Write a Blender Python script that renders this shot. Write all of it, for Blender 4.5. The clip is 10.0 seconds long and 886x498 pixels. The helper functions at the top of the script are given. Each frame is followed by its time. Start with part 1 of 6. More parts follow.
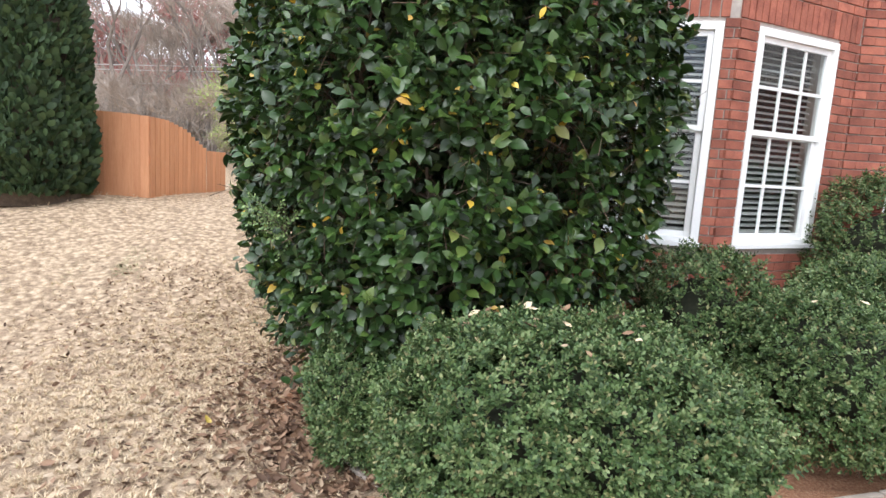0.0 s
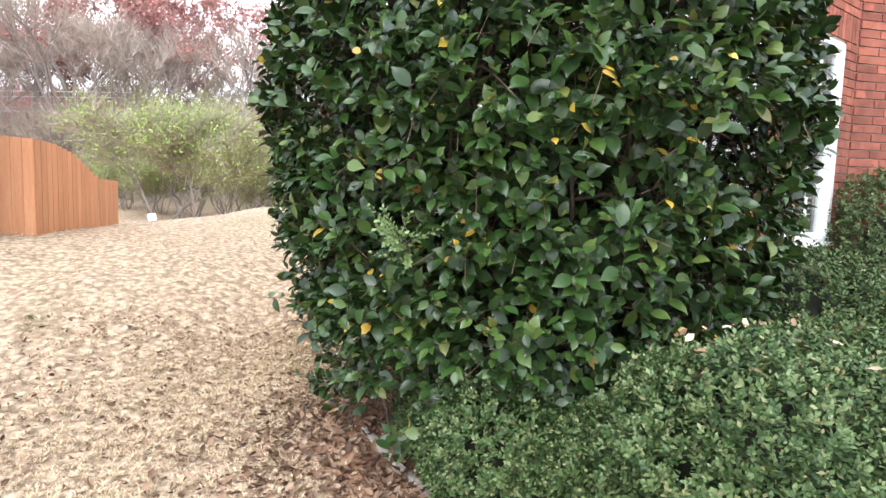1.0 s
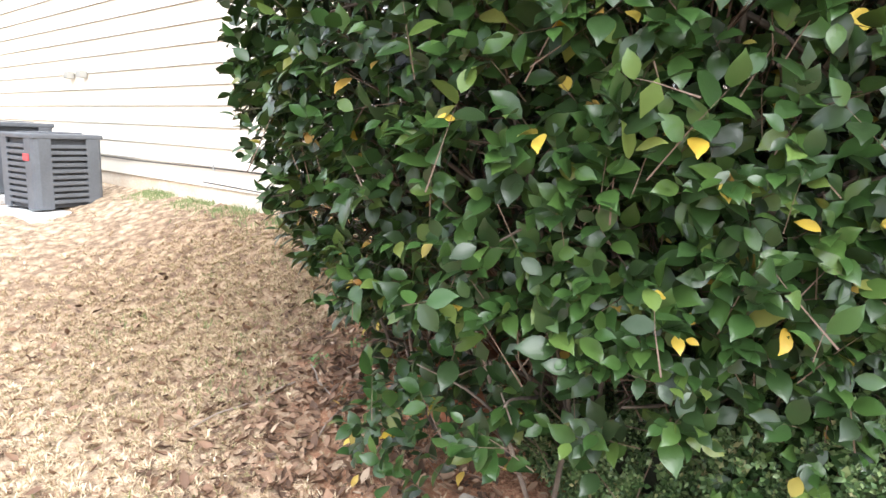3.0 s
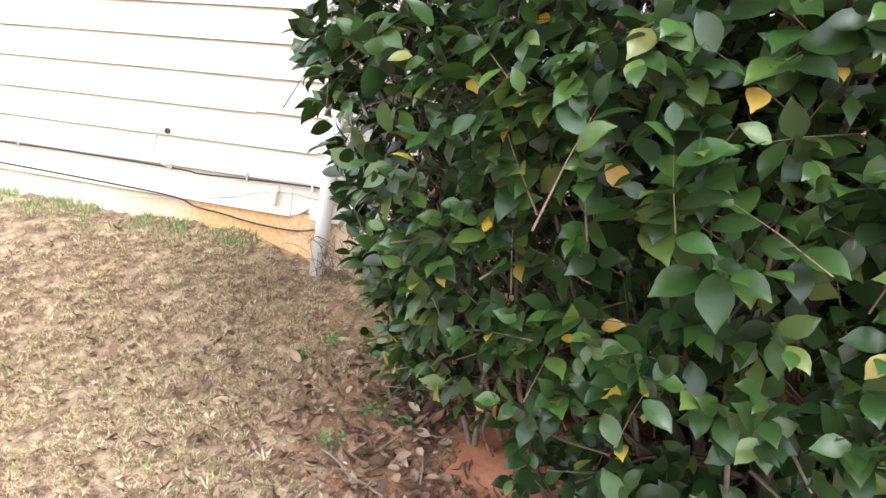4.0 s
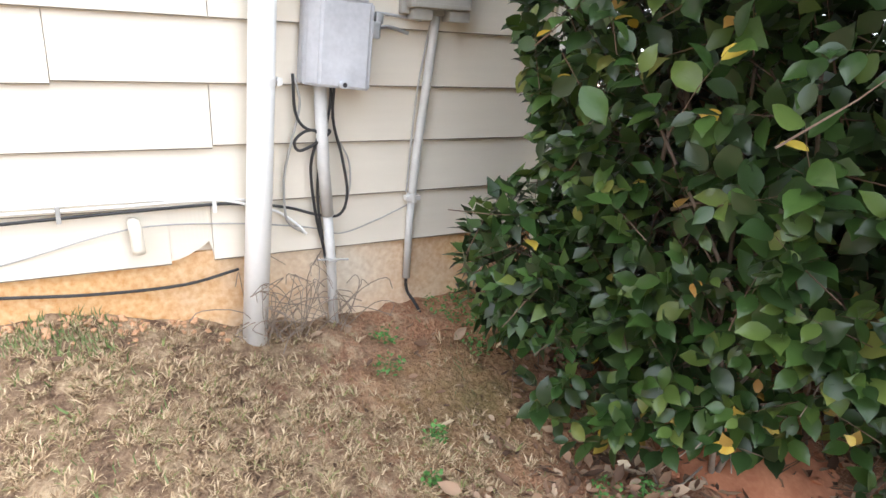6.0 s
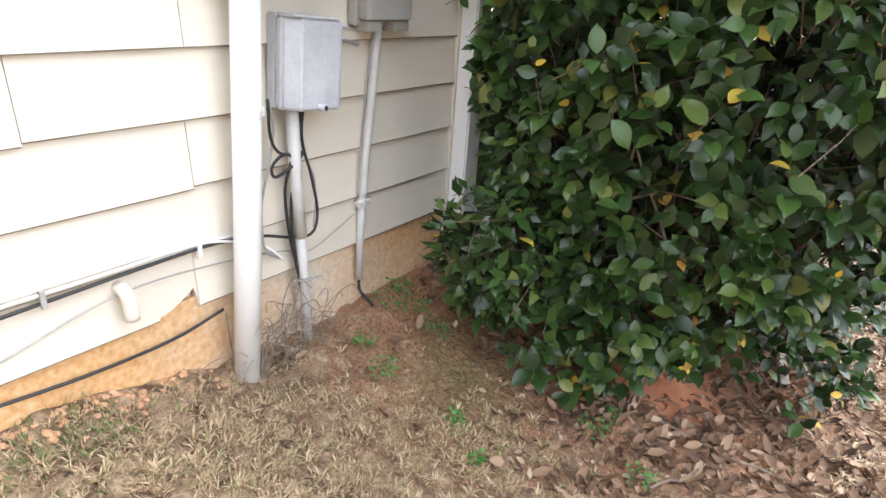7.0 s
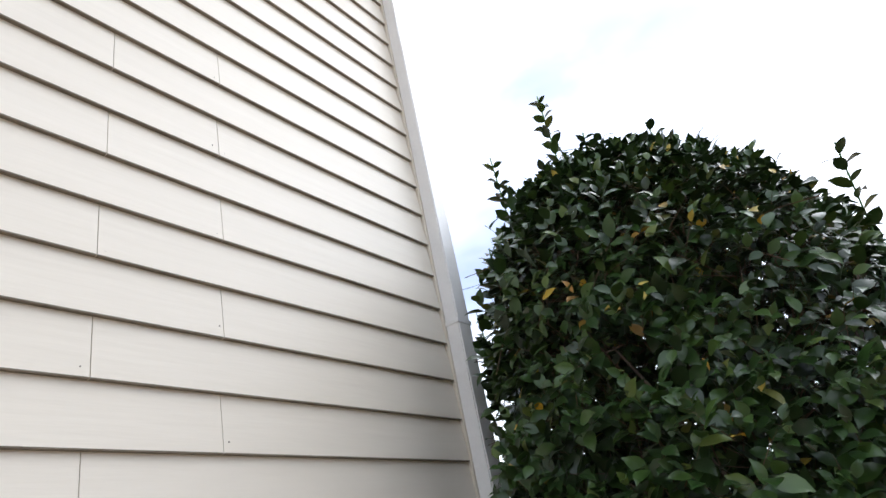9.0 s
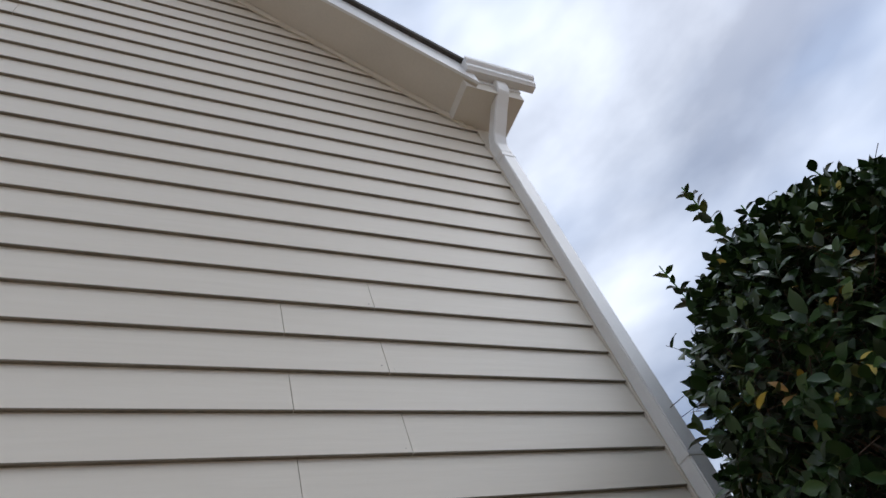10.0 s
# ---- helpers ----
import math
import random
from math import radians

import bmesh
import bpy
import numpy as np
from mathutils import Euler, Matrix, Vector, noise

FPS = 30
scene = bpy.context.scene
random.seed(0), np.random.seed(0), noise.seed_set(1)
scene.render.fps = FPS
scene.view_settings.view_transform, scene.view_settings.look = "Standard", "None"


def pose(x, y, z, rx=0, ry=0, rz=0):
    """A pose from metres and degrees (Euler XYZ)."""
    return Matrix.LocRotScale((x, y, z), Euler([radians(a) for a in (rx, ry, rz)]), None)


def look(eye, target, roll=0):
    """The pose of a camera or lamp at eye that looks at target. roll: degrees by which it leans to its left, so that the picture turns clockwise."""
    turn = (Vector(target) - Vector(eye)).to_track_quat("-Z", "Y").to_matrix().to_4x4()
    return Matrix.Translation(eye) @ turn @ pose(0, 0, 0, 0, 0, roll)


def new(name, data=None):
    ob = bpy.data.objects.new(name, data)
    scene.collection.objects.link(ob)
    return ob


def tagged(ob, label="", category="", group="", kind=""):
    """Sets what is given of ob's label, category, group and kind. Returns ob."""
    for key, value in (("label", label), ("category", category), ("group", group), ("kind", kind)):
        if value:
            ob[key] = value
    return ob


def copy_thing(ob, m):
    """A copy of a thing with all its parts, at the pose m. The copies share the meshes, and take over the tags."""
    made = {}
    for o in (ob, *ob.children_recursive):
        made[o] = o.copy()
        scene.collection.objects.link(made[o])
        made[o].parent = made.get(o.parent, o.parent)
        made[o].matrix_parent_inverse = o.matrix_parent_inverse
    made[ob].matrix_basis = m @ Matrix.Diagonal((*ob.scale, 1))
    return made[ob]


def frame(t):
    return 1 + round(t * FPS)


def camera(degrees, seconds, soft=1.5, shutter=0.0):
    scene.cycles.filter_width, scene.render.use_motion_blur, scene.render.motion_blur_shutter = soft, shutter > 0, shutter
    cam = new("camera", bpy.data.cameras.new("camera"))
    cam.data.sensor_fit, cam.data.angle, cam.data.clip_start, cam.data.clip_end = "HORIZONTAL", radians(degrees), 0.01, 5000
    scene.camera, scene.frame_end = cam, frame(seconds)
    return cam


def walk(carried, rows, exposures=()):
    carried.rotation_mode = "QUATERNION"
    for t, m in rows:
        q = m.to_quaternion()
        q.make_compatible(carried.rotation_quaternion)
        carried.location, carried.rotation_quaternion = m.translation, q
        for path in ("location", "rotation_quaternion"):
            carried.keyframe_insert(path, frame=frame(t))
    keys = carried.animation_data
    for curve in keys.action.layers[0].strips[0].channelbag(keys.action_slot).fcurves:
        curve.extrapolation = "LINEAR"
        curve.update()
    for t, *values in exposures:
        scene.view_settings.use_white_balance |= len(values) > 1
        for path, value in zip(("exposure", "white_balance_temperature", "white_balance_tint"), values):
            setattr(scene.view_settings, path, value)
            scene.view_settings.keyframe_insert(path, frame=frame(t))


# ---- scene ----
cam = camera(70.8, 10.0)
PATH = [
    (0, (-0.726, -4.765, 1.089), (-0.682, -2.788, 0.795), 3.7),
    (0.5, (-1.286, -4.433, 1.021), (-1.07, -2.465, 0.732), 2.8),
    (1, (-1.787, -4.061, 0.932), (-1.348, -2.12, 0.734), 1.7),
    (1.5, (-2.194, -3.561, 0.865), (-1.38, -1.774, 0.487), 1.1),
    (2, (-2.515, -3.032, 0.949), (-1.314, -1.461, 0.65), -0.4),
    (2.5, (-2.774, -2.454, 0.78), (-1.395, -1.041, 0.458), 6.7),
    (2.7, (-2.843, -2.203, 0.714), (-1.449, -0.81, 0.37), 4.6),
    (3.8, (-3.005, -0.72, 0.777), (-1.173, 0.001, 0.424), 4.6),
    (4, (-2.925, -0.467, 0.746), (-1.052, 0.128, 0.375), 6.4),
    (4.5, (-2.695, 0.154, 0.738), (-0.761, 0.366, 0.275), 6.8),
    (5, (-2.383, 0.669, 0.83), (-0.491, 0.643, 0.184), 3.9),
    (5.5, (-2.227, 1.091, 0.878), (-0.36, 0.699, 0.278), 3.3),
    (5.7, (-2.135, 1.234, 0.87), (-0.321, 0.636, 0.275), 3.7),
    (6.8, (-1.515, 2.054, 1.067), (-0.425, 0.583, 0.261), 3.4),
    (7, (-1.47, 2.123, 1.108), (-0.437, 0.604, 0.319), 4.2),
    (7.5, (-1.438, 2.18, 1.202), (-0.387, 0.554, 0.699), 3.8),
    (8, (-1.443, 2.207, 1.322), (-0.35, 0.533, 1.369), 0.3),
    (8.5, (-1.53, 2.248, 1.448), (-0.438, 0.641, 1.925), -4.1),
    (9, (-1.616, 2.279, 1.546), (-0.638, 0.804, 2.478), -11.7),
    (9.5, (-1.739, 2.2, 1.601), (-0.744, 0.973, 2.828), -17.6),
    (10, (-1.784, 2.115, 1.559), (-0.694, 1.253, 2.998), -22.2),
]
walk(cam, [(t, look(eye, target, roll)) for t, eye, target, roll in PATH],
     exposures=[(0.0, 0.32, 6200, 10), (1.0, 0.64, 6150, 10), (2.0, 0.94, 6150, 10), (4.0, 1.27, 6200, 10), (5.5, 1.20, 6200, 10), (7.0, 1.10, 6200, 10), (7.5, 1.0, 6150, 10), (8.0, 0.90, 6100, 10), (8.5, 0.6, 6050, 10), (9.0, -0.25, 5950, 10), (9.5, -1.0, 5900, 10), (10.0, -1.38, 5780, 10)])

# ---- sky and sun ----
world = bpy.data.worlds.new("world")
scene.world = world
world.use_nodes = True
wn, wl = world.node_tree.nodes, world.node_tree.links
bg = wn["Background"]
sky = wn.new("ShaderNodeTexSky")
sky.sky_type = "NISHITA"
sky.sun_disc = False
sky.sun_elevation, sky.sun_rotation = radians(48), radians(208)
sky.air_density, sky.dust_density = 1.0, 2.0
bg.inputs["Strength"].default_value = 0.15
# clouds: two scales of noise over the dome
tc = wn.new("ShaderNodeTexCoord")
cmap = wn.new("ShaderNodeMapping")
cmap.inputs["Scale"].default_value = (1.0, 1.0, 2.2)
wl.new(tc.outputs["Generated"], cmap.inputs["Vector"])
cn = wn.new("ShaderNodeTexNoise")
cn.inputs["Scale"].default_value, cn.inputs["Detail"].default_value, cn.inputs["Roughness"].default_value = 1.7, 6.0, 0.5
wl.new(cmap.outputs["Vector"], cn.inputs["Vector"])
cover = wn.new("ShaderNodeValToRGB")
cover.color_ramp.elements[0].color = (0.38, 0.38, 0.38, 1)
cover.color_ramp.elements[0].position, cover.color_ramp.elements[1].position = 0.40, 0.60
wl.new(cn.outputs["Fac"], cover.inputs["Fac"])
cn2 = wn.new("ShaderNodeTexNoise")
cn2.inputs["Scale"].default_value, cn2.inputs["Detail"].default_value = 1.9, 4.0
wl.new(cmap.outputs["Vector"], cn2.inputs["Vector"])
ctone = wn.new("ShaderNodeValToRGB")
ctone.color_ramp.elements[0].position, ctone.color_ramp.elements[1].position = 0.36, 0.60
ctone.color_ramp.elements[0].color, ctone.color_ramp.elements[1].color = (9.2, 10.4, 12.8, 1), (18.5, 18.5, 18.9, 1)
wl.new(cn2.outputs["Fac"], ctone.inputs["Fac"])
wmix = wn.new("ShaderNodeMixRGB")
wl.new(cover.outputs["Color"], wmix.inputs["Fac"])
wl.new(sky.outputs["Color"], wmix.inputs["Color1"])
wl.new(ctone.outputs["Color"], wmix.inputs["Color2"])
wl.new(wmix.outputs["Color"], bg.inputs["Color"])
sun = new("sun", bpy.data.lights.new("sun", "SUN"))
sun.data.energy, sun.data.angle, sun.data.color = 2.0, radians(40), (1.0, 0.98, 0.95)
sun.matrix_world = look((-3.2, -6.0, 7.6), (0, 0, 0))


# ---- materials ----
def material(name, rough=0.6, metal=0.0):
    m = bpy.data.materials.new(name)
    m.use_nodes = True
    b = m.node_tree.nodes["Principled BSDF"]
    b.inputs["Roughness"].default_value, b.inputs["Metallic"].default_value = rough, metal
    return m, m.node_tree.nodes, m.node_tree.links, b


def ramp(nodes, links, source, stops):
    r = nodes.new("ShaderNodeValToRGB")
    while len(r.color_ramp.elements) < len(stops):
        r.color_ramp.elements.new(0.5)
    for e, (p, c) in zip(r.color_ramp.elements, stops):
        e.position, e.color = p, (*c, 1)
    links.new(source, r.inputs["Fac"])
    return r


def noise_node(nodes, links, scale, detail=4.0, rough=0.55, stretch=None, space="Object"):
    t = nodes.new("ShaderNodeTexCoord")
    n = nodes.new("ShaderNodeTexNoise")
    n.inputs["Scale"].default_value, n.inputs["Detail"].default_value, n.inputs["Roughness"].default_value = scale, detail, rough
    if space == "World":
        g = nodes.new("ShaderNodeNewGeometry")
        out = g.outputs["Position"]
    else:
        out = t.outputs[space]
    if stretch:
        mp = nodes.new("ShaderNodeMapping")
        mp.inputs["Scale"].default_value = stretch
        links.new(out, mp.inputs["Vector"])
        out = mp.outputs["Vector"]
    links.new(out, n.inputs["Vector"])
    return n


def bump(nodes, links, b, height, strength=0.3, distance=0.01):
    k = nodes.new("ShaderNodeBump")
    k.inputs["Strength"].default_value, k.inputs["Distance"].default_value = strength, distance
    links.new(height, k.inputs["Height"])
    links.new(k.outputs["Normal"], b.inputs["Normal"])


def worn(name, dark, light, scale=3.0, rough=0.6, metal=0.0, grain=60.0, relief=0.15, stretch=None, vary=0.0):
    """Two scales of tone between dark and light, with a fine relief; vary shifts the value from object to object."""
    m, n, l, b = material(name, rough, metal)
    a = noise_node(n, l, scale, 5, stretch=stretch, space="World")
    f = noise_node(n, l, grain, 3, stretch=stretch, space="World")
    mix = n.new("ShaderNodeMath")
    mix.operation = "MULTIPLY_ADD"
    mix.inputs[1].default_value = 0.35
    l.new(f.outputs["Fac"], mix.inputs[0])
    sc = n.new("ShaderNodeMath")
    sc.operation = "MULTIPLY"
    sc.inputs[1].default_value = 0.65
    l.new(a.outputs["Fac"], sc.inputs[0])
    l.new(sc.outputs[0], mix.inputs[2])
    r = ramp(n, l, mix.outputs[0], [(0.32, dark), (0.68, light)])
    out = r.outputs["Color"]
    if vary:
        oi = n.new("ShaderNodeObjectInfo")
        hsv = n.new("ShaderNodeHueSaturation")
        mr = n.new("ShaderNodeMapRange")
        mr.inputs["To Min"].default_value, mr.inputs["To Max"].default_value = 1 - vary, 1 + vary
        l.new(oi.outputs["Random"], mr.inputs["Value"])
        l.new(mr.outputs["Result"], hsv.inputs["Value"])
        l.new(out, hsv.inputs["Color"])
        out = hsv.outputs["Color"]
    l.new(out, b.inputs["Base Color"])
    bump(n, l, b, f.outputs["Fac"], relief, 0.004)
    return m


def leafy(name, stops, rough=0.35, vein=True, spec=0.5):
    """Leaf colours picked island by island."""
    m, n, l, b = material(name, rough)
    g = n.new("ShaderNodeNewGeometry")
    oi = n.new("ShaderNodeObjectInfo")
    add = n.new("ShaderNodeMath")
    add.operation = "ADD"
    l.new(g.outputs["Random Per Island"], add.inputs[0])
    l.new(oi.outputs["Random"], add.inputs[1])
    fr = n.new("ShaderNodeMath")
    fr.operation = "FRACT"
    l.new(add.outputs[0], fr.inputs[0])
    r = ramp(n, l, fr.outputs[0], stops)
    l.new(r.outputs["Color"], b.inputs["Base Color"])
    b.inputs["Specular IOR Level"].default_value = spec
    if vein:
        f = noise_node(n, l, 90, 2)
        bump(n, l, b, f.outputs["Fac"], 0.15, 0.003)
    return m


SIDING = worn("siding_paint", (0.70, 0.64, 0.53), (0.765, 0.705, 0.595), 1.2, 0.45, grain=38, relief=0.22, stretch=(1, 0.08, 1))
TRIM = worn("white_trim", (0.76, 0.76, 0.75), (0.84, 0.84, 0.83), 2.0, 0.4, relief=0.06)
SOFFIT = worn("soffit_paint", (0.62, 0.58, 0.50), (0.70, 0.655, 0.57), 2.0, 0.5)
def stained_block():
    m, n, l, b = material("clay_stained_block", 0.9)
    blot = noise_node(n, l, 2.6, 5, space="World")
    fine = noise_node(n, l, 50, 3, space="World")
    g = n.new("ShaderNodeNewGeometry")
    sep = n.new("ShaderNodeSeparateXYZ")
    l.new(g.outputs["Position"], sep.inputs[0])

    def node(op, a, c, clamp=False):
        k = n.new("ShaderNodeMath")
        k.operation, k.use_clamp = op, clamp
        for i, v in enumerate((a, c)):
            if isinstance(v, (int, float)):
                k.inputs[i].default_value = v
            else:
                l.new(v, k.inputs[i])
        return k.outputs[0]

    splash = node("SUBTRACT", 1.25, node("MULTIPLY", node("ABSOLUTE", node("SUBTRACT", sep.outputs["Y"], 1.55), 0), 1.35))
    corner = node("SUBTRACT", 0.95, node("MULTIPLY", sep.outputs["Y"], 0.95))
    cover = node("ADD", node("MAXIMUM", node("MAXIMUM", splash, corner), 0.12), node("MULTIPLY", node("SUBTRACT", blot.outputs["Fac"], 0.5), 1.6), True)
    pale = ramp(n, l, fine.outputs["Fac"], [(0.3, (0.62, 0.54, 0.42)), (0.7, (0.76, 0.69, 0.57))])
    clay = ramp(n, l, fine.outputs["Fac"], [(0.3, (0.58, 0.29, 0.10)), (0.7, (0.74, 0.50, 0.26))])
    mix = n.new("ShaderNodeMixRGB")
    l.new(cover, mix.inputs["Fac"])
    l.new(pale.outputs["Color"], mix.inputs["Color1"])
    l.new(clay.outputs["Color"], mix.inputs["Color2"])
    l.new(mix.outputs["Color"], b.inputs["Base Color"])
    bump(n, l, b, fine.outputs["Fac"], 0.5, 0.004)
    return m


FOUNDATION = stained_block()
CLAY = worn("red_clay", (0.30, 0.105, 0.05), (0.48, 0.21, 0.11), 9, 0.95, grain=60, relief=0.6)
ORANGE_CLAY = worn("orange_clay", (0.44, 0.22, 0.11), (0.58, 0.36, 0.21), 12, 0.95, grain=60, relief=0.6)
WHITE_PVC = worn("white_pvc", (0.79, 0.785, 0.76), (0.87, 0.865, 0.84), 4.0, 0.3, relief=0.03)
METER_PAINT = worn("meter_box_paint", (0.71, 0.70, 0.67), (0.79, 0.78, 0.75), 3.0, 0.35, relief=0.04)
GREY_BOX = worn("weathered_grey_plastic", (0.40, 0.41, 0.43), (0.56, 0.57, 0.59), 9.0, 0.5, relief=0.08)
TAUPE_BOX = worn("taupe_plastic", (0.30, 0.29, 0.26), (0.37, 0.36, 0.32), 9.0, 0.5, relief=0.08)
BLACK = worn("black_rubber", (0.012, 0.012, 0.013), (0.03, 0.03, 0.03), 20, 0.55)
CABLE_GREY = worn("grey_cable", (0.30, 0.29, 0.27), (0.45, 0.44, 0.41), 20, 0.6)
ROOF = worn("roof_shingle", (0.05, 0.045, 0.04), (0.11, 0.10, 0.09), 8, 0.9, grain=120, relief=0.6)
BRICK = worn("red_brick", (0.16, 0.045, 0.03), (0.38, 0.13, 0.08), 9, 0.85, grain=70, relief=0.5, vary=0.25)
MORTAR = worn("mortar", (0.30, 0.26, 0.23), (0.46, 0.41, 0.37), 10, 0.95, relief=0.5)
AC_METAL = worn("ac_grey_metal", (0.085, 0.092, 0.102), (0.125, 0.135, 0.148), 4, 0.5, relief=0.06)
CONCRETE = worn("pale_concrete", (0.50, 0.50, 0.49), (0.66, 0.66, 0.64), 6, 0.9, grain=80, relief=0.3)
FENCE_WOOD = worn("orange_cedar", (0.46, 0.20, 0.095), (0.58, 0.29, 0.15), 2.5, 0.75, grain=20, relief=0.3, stretch=(6, 6, 0.5), vary=0.10)
CORE = worn("inner_shade_colour", (0.010, 0.012, 0.006), (0.028, 0.030, 0.014), 20, 0.95)
BARK = worn("bark", (0.055, 0.04, 0.03), (0.15, 0.115, 0.085), 14, 0.9, grain=60, relief=0.6)
TWIG = worn("grey_twig", (0.16, 0.12, 0.09), (0.30, 0.24, 0.19), 20, 0.85)
LAUREL = leafy("laurel_leaf", [(0.0, (0.019, 0.033, 0.012)), (0.3, (0.024, 0.050, 0.014)), (0.62, (0.033, 0.072, 0.017)), (0.88, (0.053, 0.098, 0.022)), (0.98, (0.096, 0.140, 0.032)), (1.0, (0.16, 0.165, 0.042))], 0.30, spec=0.36)
YELLOW_LEAF = leafy("yellowed_leaf", [(0.0, (0.58, 0.36, 0.03)), (0.45, (0.50, 0.40, 0.07)), (0.75, (0.34, 0.17, 0.04)), (1.0, (0.26, 0.24, 0.05))], 0.45)
BOX_TIP = leafy("boxwood_tip", [(0.0, (0.060, 0.105, 0.034)), (0.5, (0.110, 0.165, 0.058)), (0.9, (0.175, 0.225, 0.095)), (1.0, (0.27, 0.25, 0.12))], 0.45, vein=False, spec=0.35)
BOXWOOD = leafy("boxwood_leaf", [(0.0, (0.024, 0.046, 0.015)), (0.35, (0.048, 0.090, 0.027)), (0.7, (0.084, 0.130, 0.043)), (0.93, (0.145, 0.190, 0.072)), (1.0, (0.25, 0.21, 0.10))], 0.5, vein=False, spec=0.3)
CONIFER = leafy("arborvitae_spray", [(0.0, (0.020, 0.040, 0.016)), (0.6, (0.040, 0.075, 0.026)), (1.0, (0.06, 0.10, 0.035))], 0.7, vein=False)
DRY_LEAF = leafy("dry_leaf", [(0.0, (0.07, 0.038, 0.022)), (0.45, (0.16, 0.088, 0.050)), (0.8, (0.27, 0.165, 0.10)), (1.0, (0.42, 0.31, 0.21))], 0.8)
GRASS = leafy("dormant_grass", [(0.0, (0.33, 0.23, 0.14)), (0.3, (0.51, 0.385, 0.245)), (0.7, (0.68, 0.535, 0.36)), (0.97, (0.77, 0.64, 0.46)), (1.0, (0.36, 0.34, 0.15))], 0.9, vein=False)
THIN_GRASS = leafy("thin_grass", [(0.0, (0.20, 0.125, 0.07)), (0.3, (0.33, 0.225, 0.13)), (0.65, (0.48, 0.355, 0.215)), (0.88, (0.60, 0.465, 0.30)), (0.92, (0.24, 0.25, 0.09)), (1.0, (0.20, 0.23, 0.07))], 0.9, vein=False)
# brown-grey that imitates the shadow under each lap; nail heads share it
LAP_SHADE_NAIL = worn("lap_shade_and_nail", (0.19, 0.165, 0.13), (0.30, 0.265, 0.21), 6, 0.95, grain=50, relief=0.3)
WEED = leafy("weed_leaf", [(0.0, (0.05, 0.14, 0.025)), (1.0, (0.10, 0.24, 0.05))], 0.6, vein=False)


# ---- mesh helpers ----
def mesh_of(name, bm, mat, smooth=False):
    me = bpy.data.meshes.new(name)
    bm.normal_update()
    bm.to_mesh(me)
    bm.free()
    me.materials.append(mat)
    if smooth:
        me.shade_smooth()
    return me


def part(name, bm, mat, parent, label="", smooth=False):
    ob = new(name, mesh_of(name, bm, mat, smooth))
    ob.parent = parent
    if label:
        ob["label"] = label
    return ob


def thing(name, place=(0, 0, 0), turn=0.0, label="", category="", group="", kind=""):
    ob = new(name)
    ob.empty_display_size = 0.1
    ob.matrix_basis = pose(*place, 0, 0, turn)
    return tagged(ob, label, category, group, kind)


def structure(name, bm, mat, label="", smooth=False):
    return tagged(new(name, mesh_of(name, bm, mat, smooth)), label, kind="structure")


def box(bm, lo, hi, bevel=0.0, m=None):
    """An axis-aligned box, with bevelled edges if asked."""
    lo, hi = Vector(lo), Vector(hi)
    made = bmesh.ops.create_cube(bm, size=1.0)["verts"]
    for v in made:
        v.co = Vector([a + (b - a) * (c + 0.5) for a, b, c in zip(lo, hi, v.co)])
        if m:
            v.co = m @ v.co
    if bevel:
        edges = list({e for v in made for e in v.link_edges})
        bmesh.ops.bevel(bm, geom=edges, offset=bevel, segments=2, affect="EDGES", profile=0.6)
    return bm


def tube(bm, points, radius, sides=8, ends=True):
    """A round tube along points; radius a number or one for each point."""
    pts = [Vector(p) for p in points]
    rad = radius if isinstance(radius, (list, tuple)) else [radius] * len(pts)
    rings, up = [], None
    for i, p in enumerate(pts):
        way = (pts[min(i + 1, len(pts) - 1)] - pts[max(i - 1, 0)]).normalized()
        if up is None:
            up = way.orthogonal().normalized()
        up = (up - way * up.dot(way))
        up = up.normalized() if up.length > 1e-6 else way.orthogonal().normalized()
        side = way.cross(up)
        rings.append([bm.verts.new(p + rad[i] * (math.cos(a) * up + math.sin(a) * side)) for a in [2 * math.pi * k / sides for k in range(sides)]])
    for a, b in zip(rings, rings[1:]):
        for k in range(sides):
            bm.faces.new((a[k], a[(k + 1) % sides], b[(k + 1) % sides], b[k]))
    if ends:
        bm.faces.new(rings[0][::-1])
        bm.faces.new(rings[-1])
    return bm


def smooth_line(points, steps=6):
    """Catmull-Rom through the points."""
    p = [Vector(q) for q in points]
    p = [p[0] * 2 - p[1], *p, p[-1] * 2 - p[-2]]
    out = []
    for a, b, c, d in zip(p, p[1:], p[2:], p[3:]):
        for k in range(steps):
            t = k / steps
            out.append(0.5 * (2 * b + (c - a) * t + (2 * a - 5 * b + 4 * c - d) * t * t + (3 * b - a - 3 * c + d) * t ** 3))
    return out + [p[-2]]


def quads(name, verts, faces, mat, smooth=False):
    me = bpy.data.meshes.new(name)
    me.from_pydata(verts, [], faces)
    me.materials.append(mat)
    if smooth:
        me.shade_smooth()
    return me


def sstep(a, b, x):
    t = min(1.0, max(0.0, (x - a) / (b - a)))
    return t * t * (3 - 2 * t)


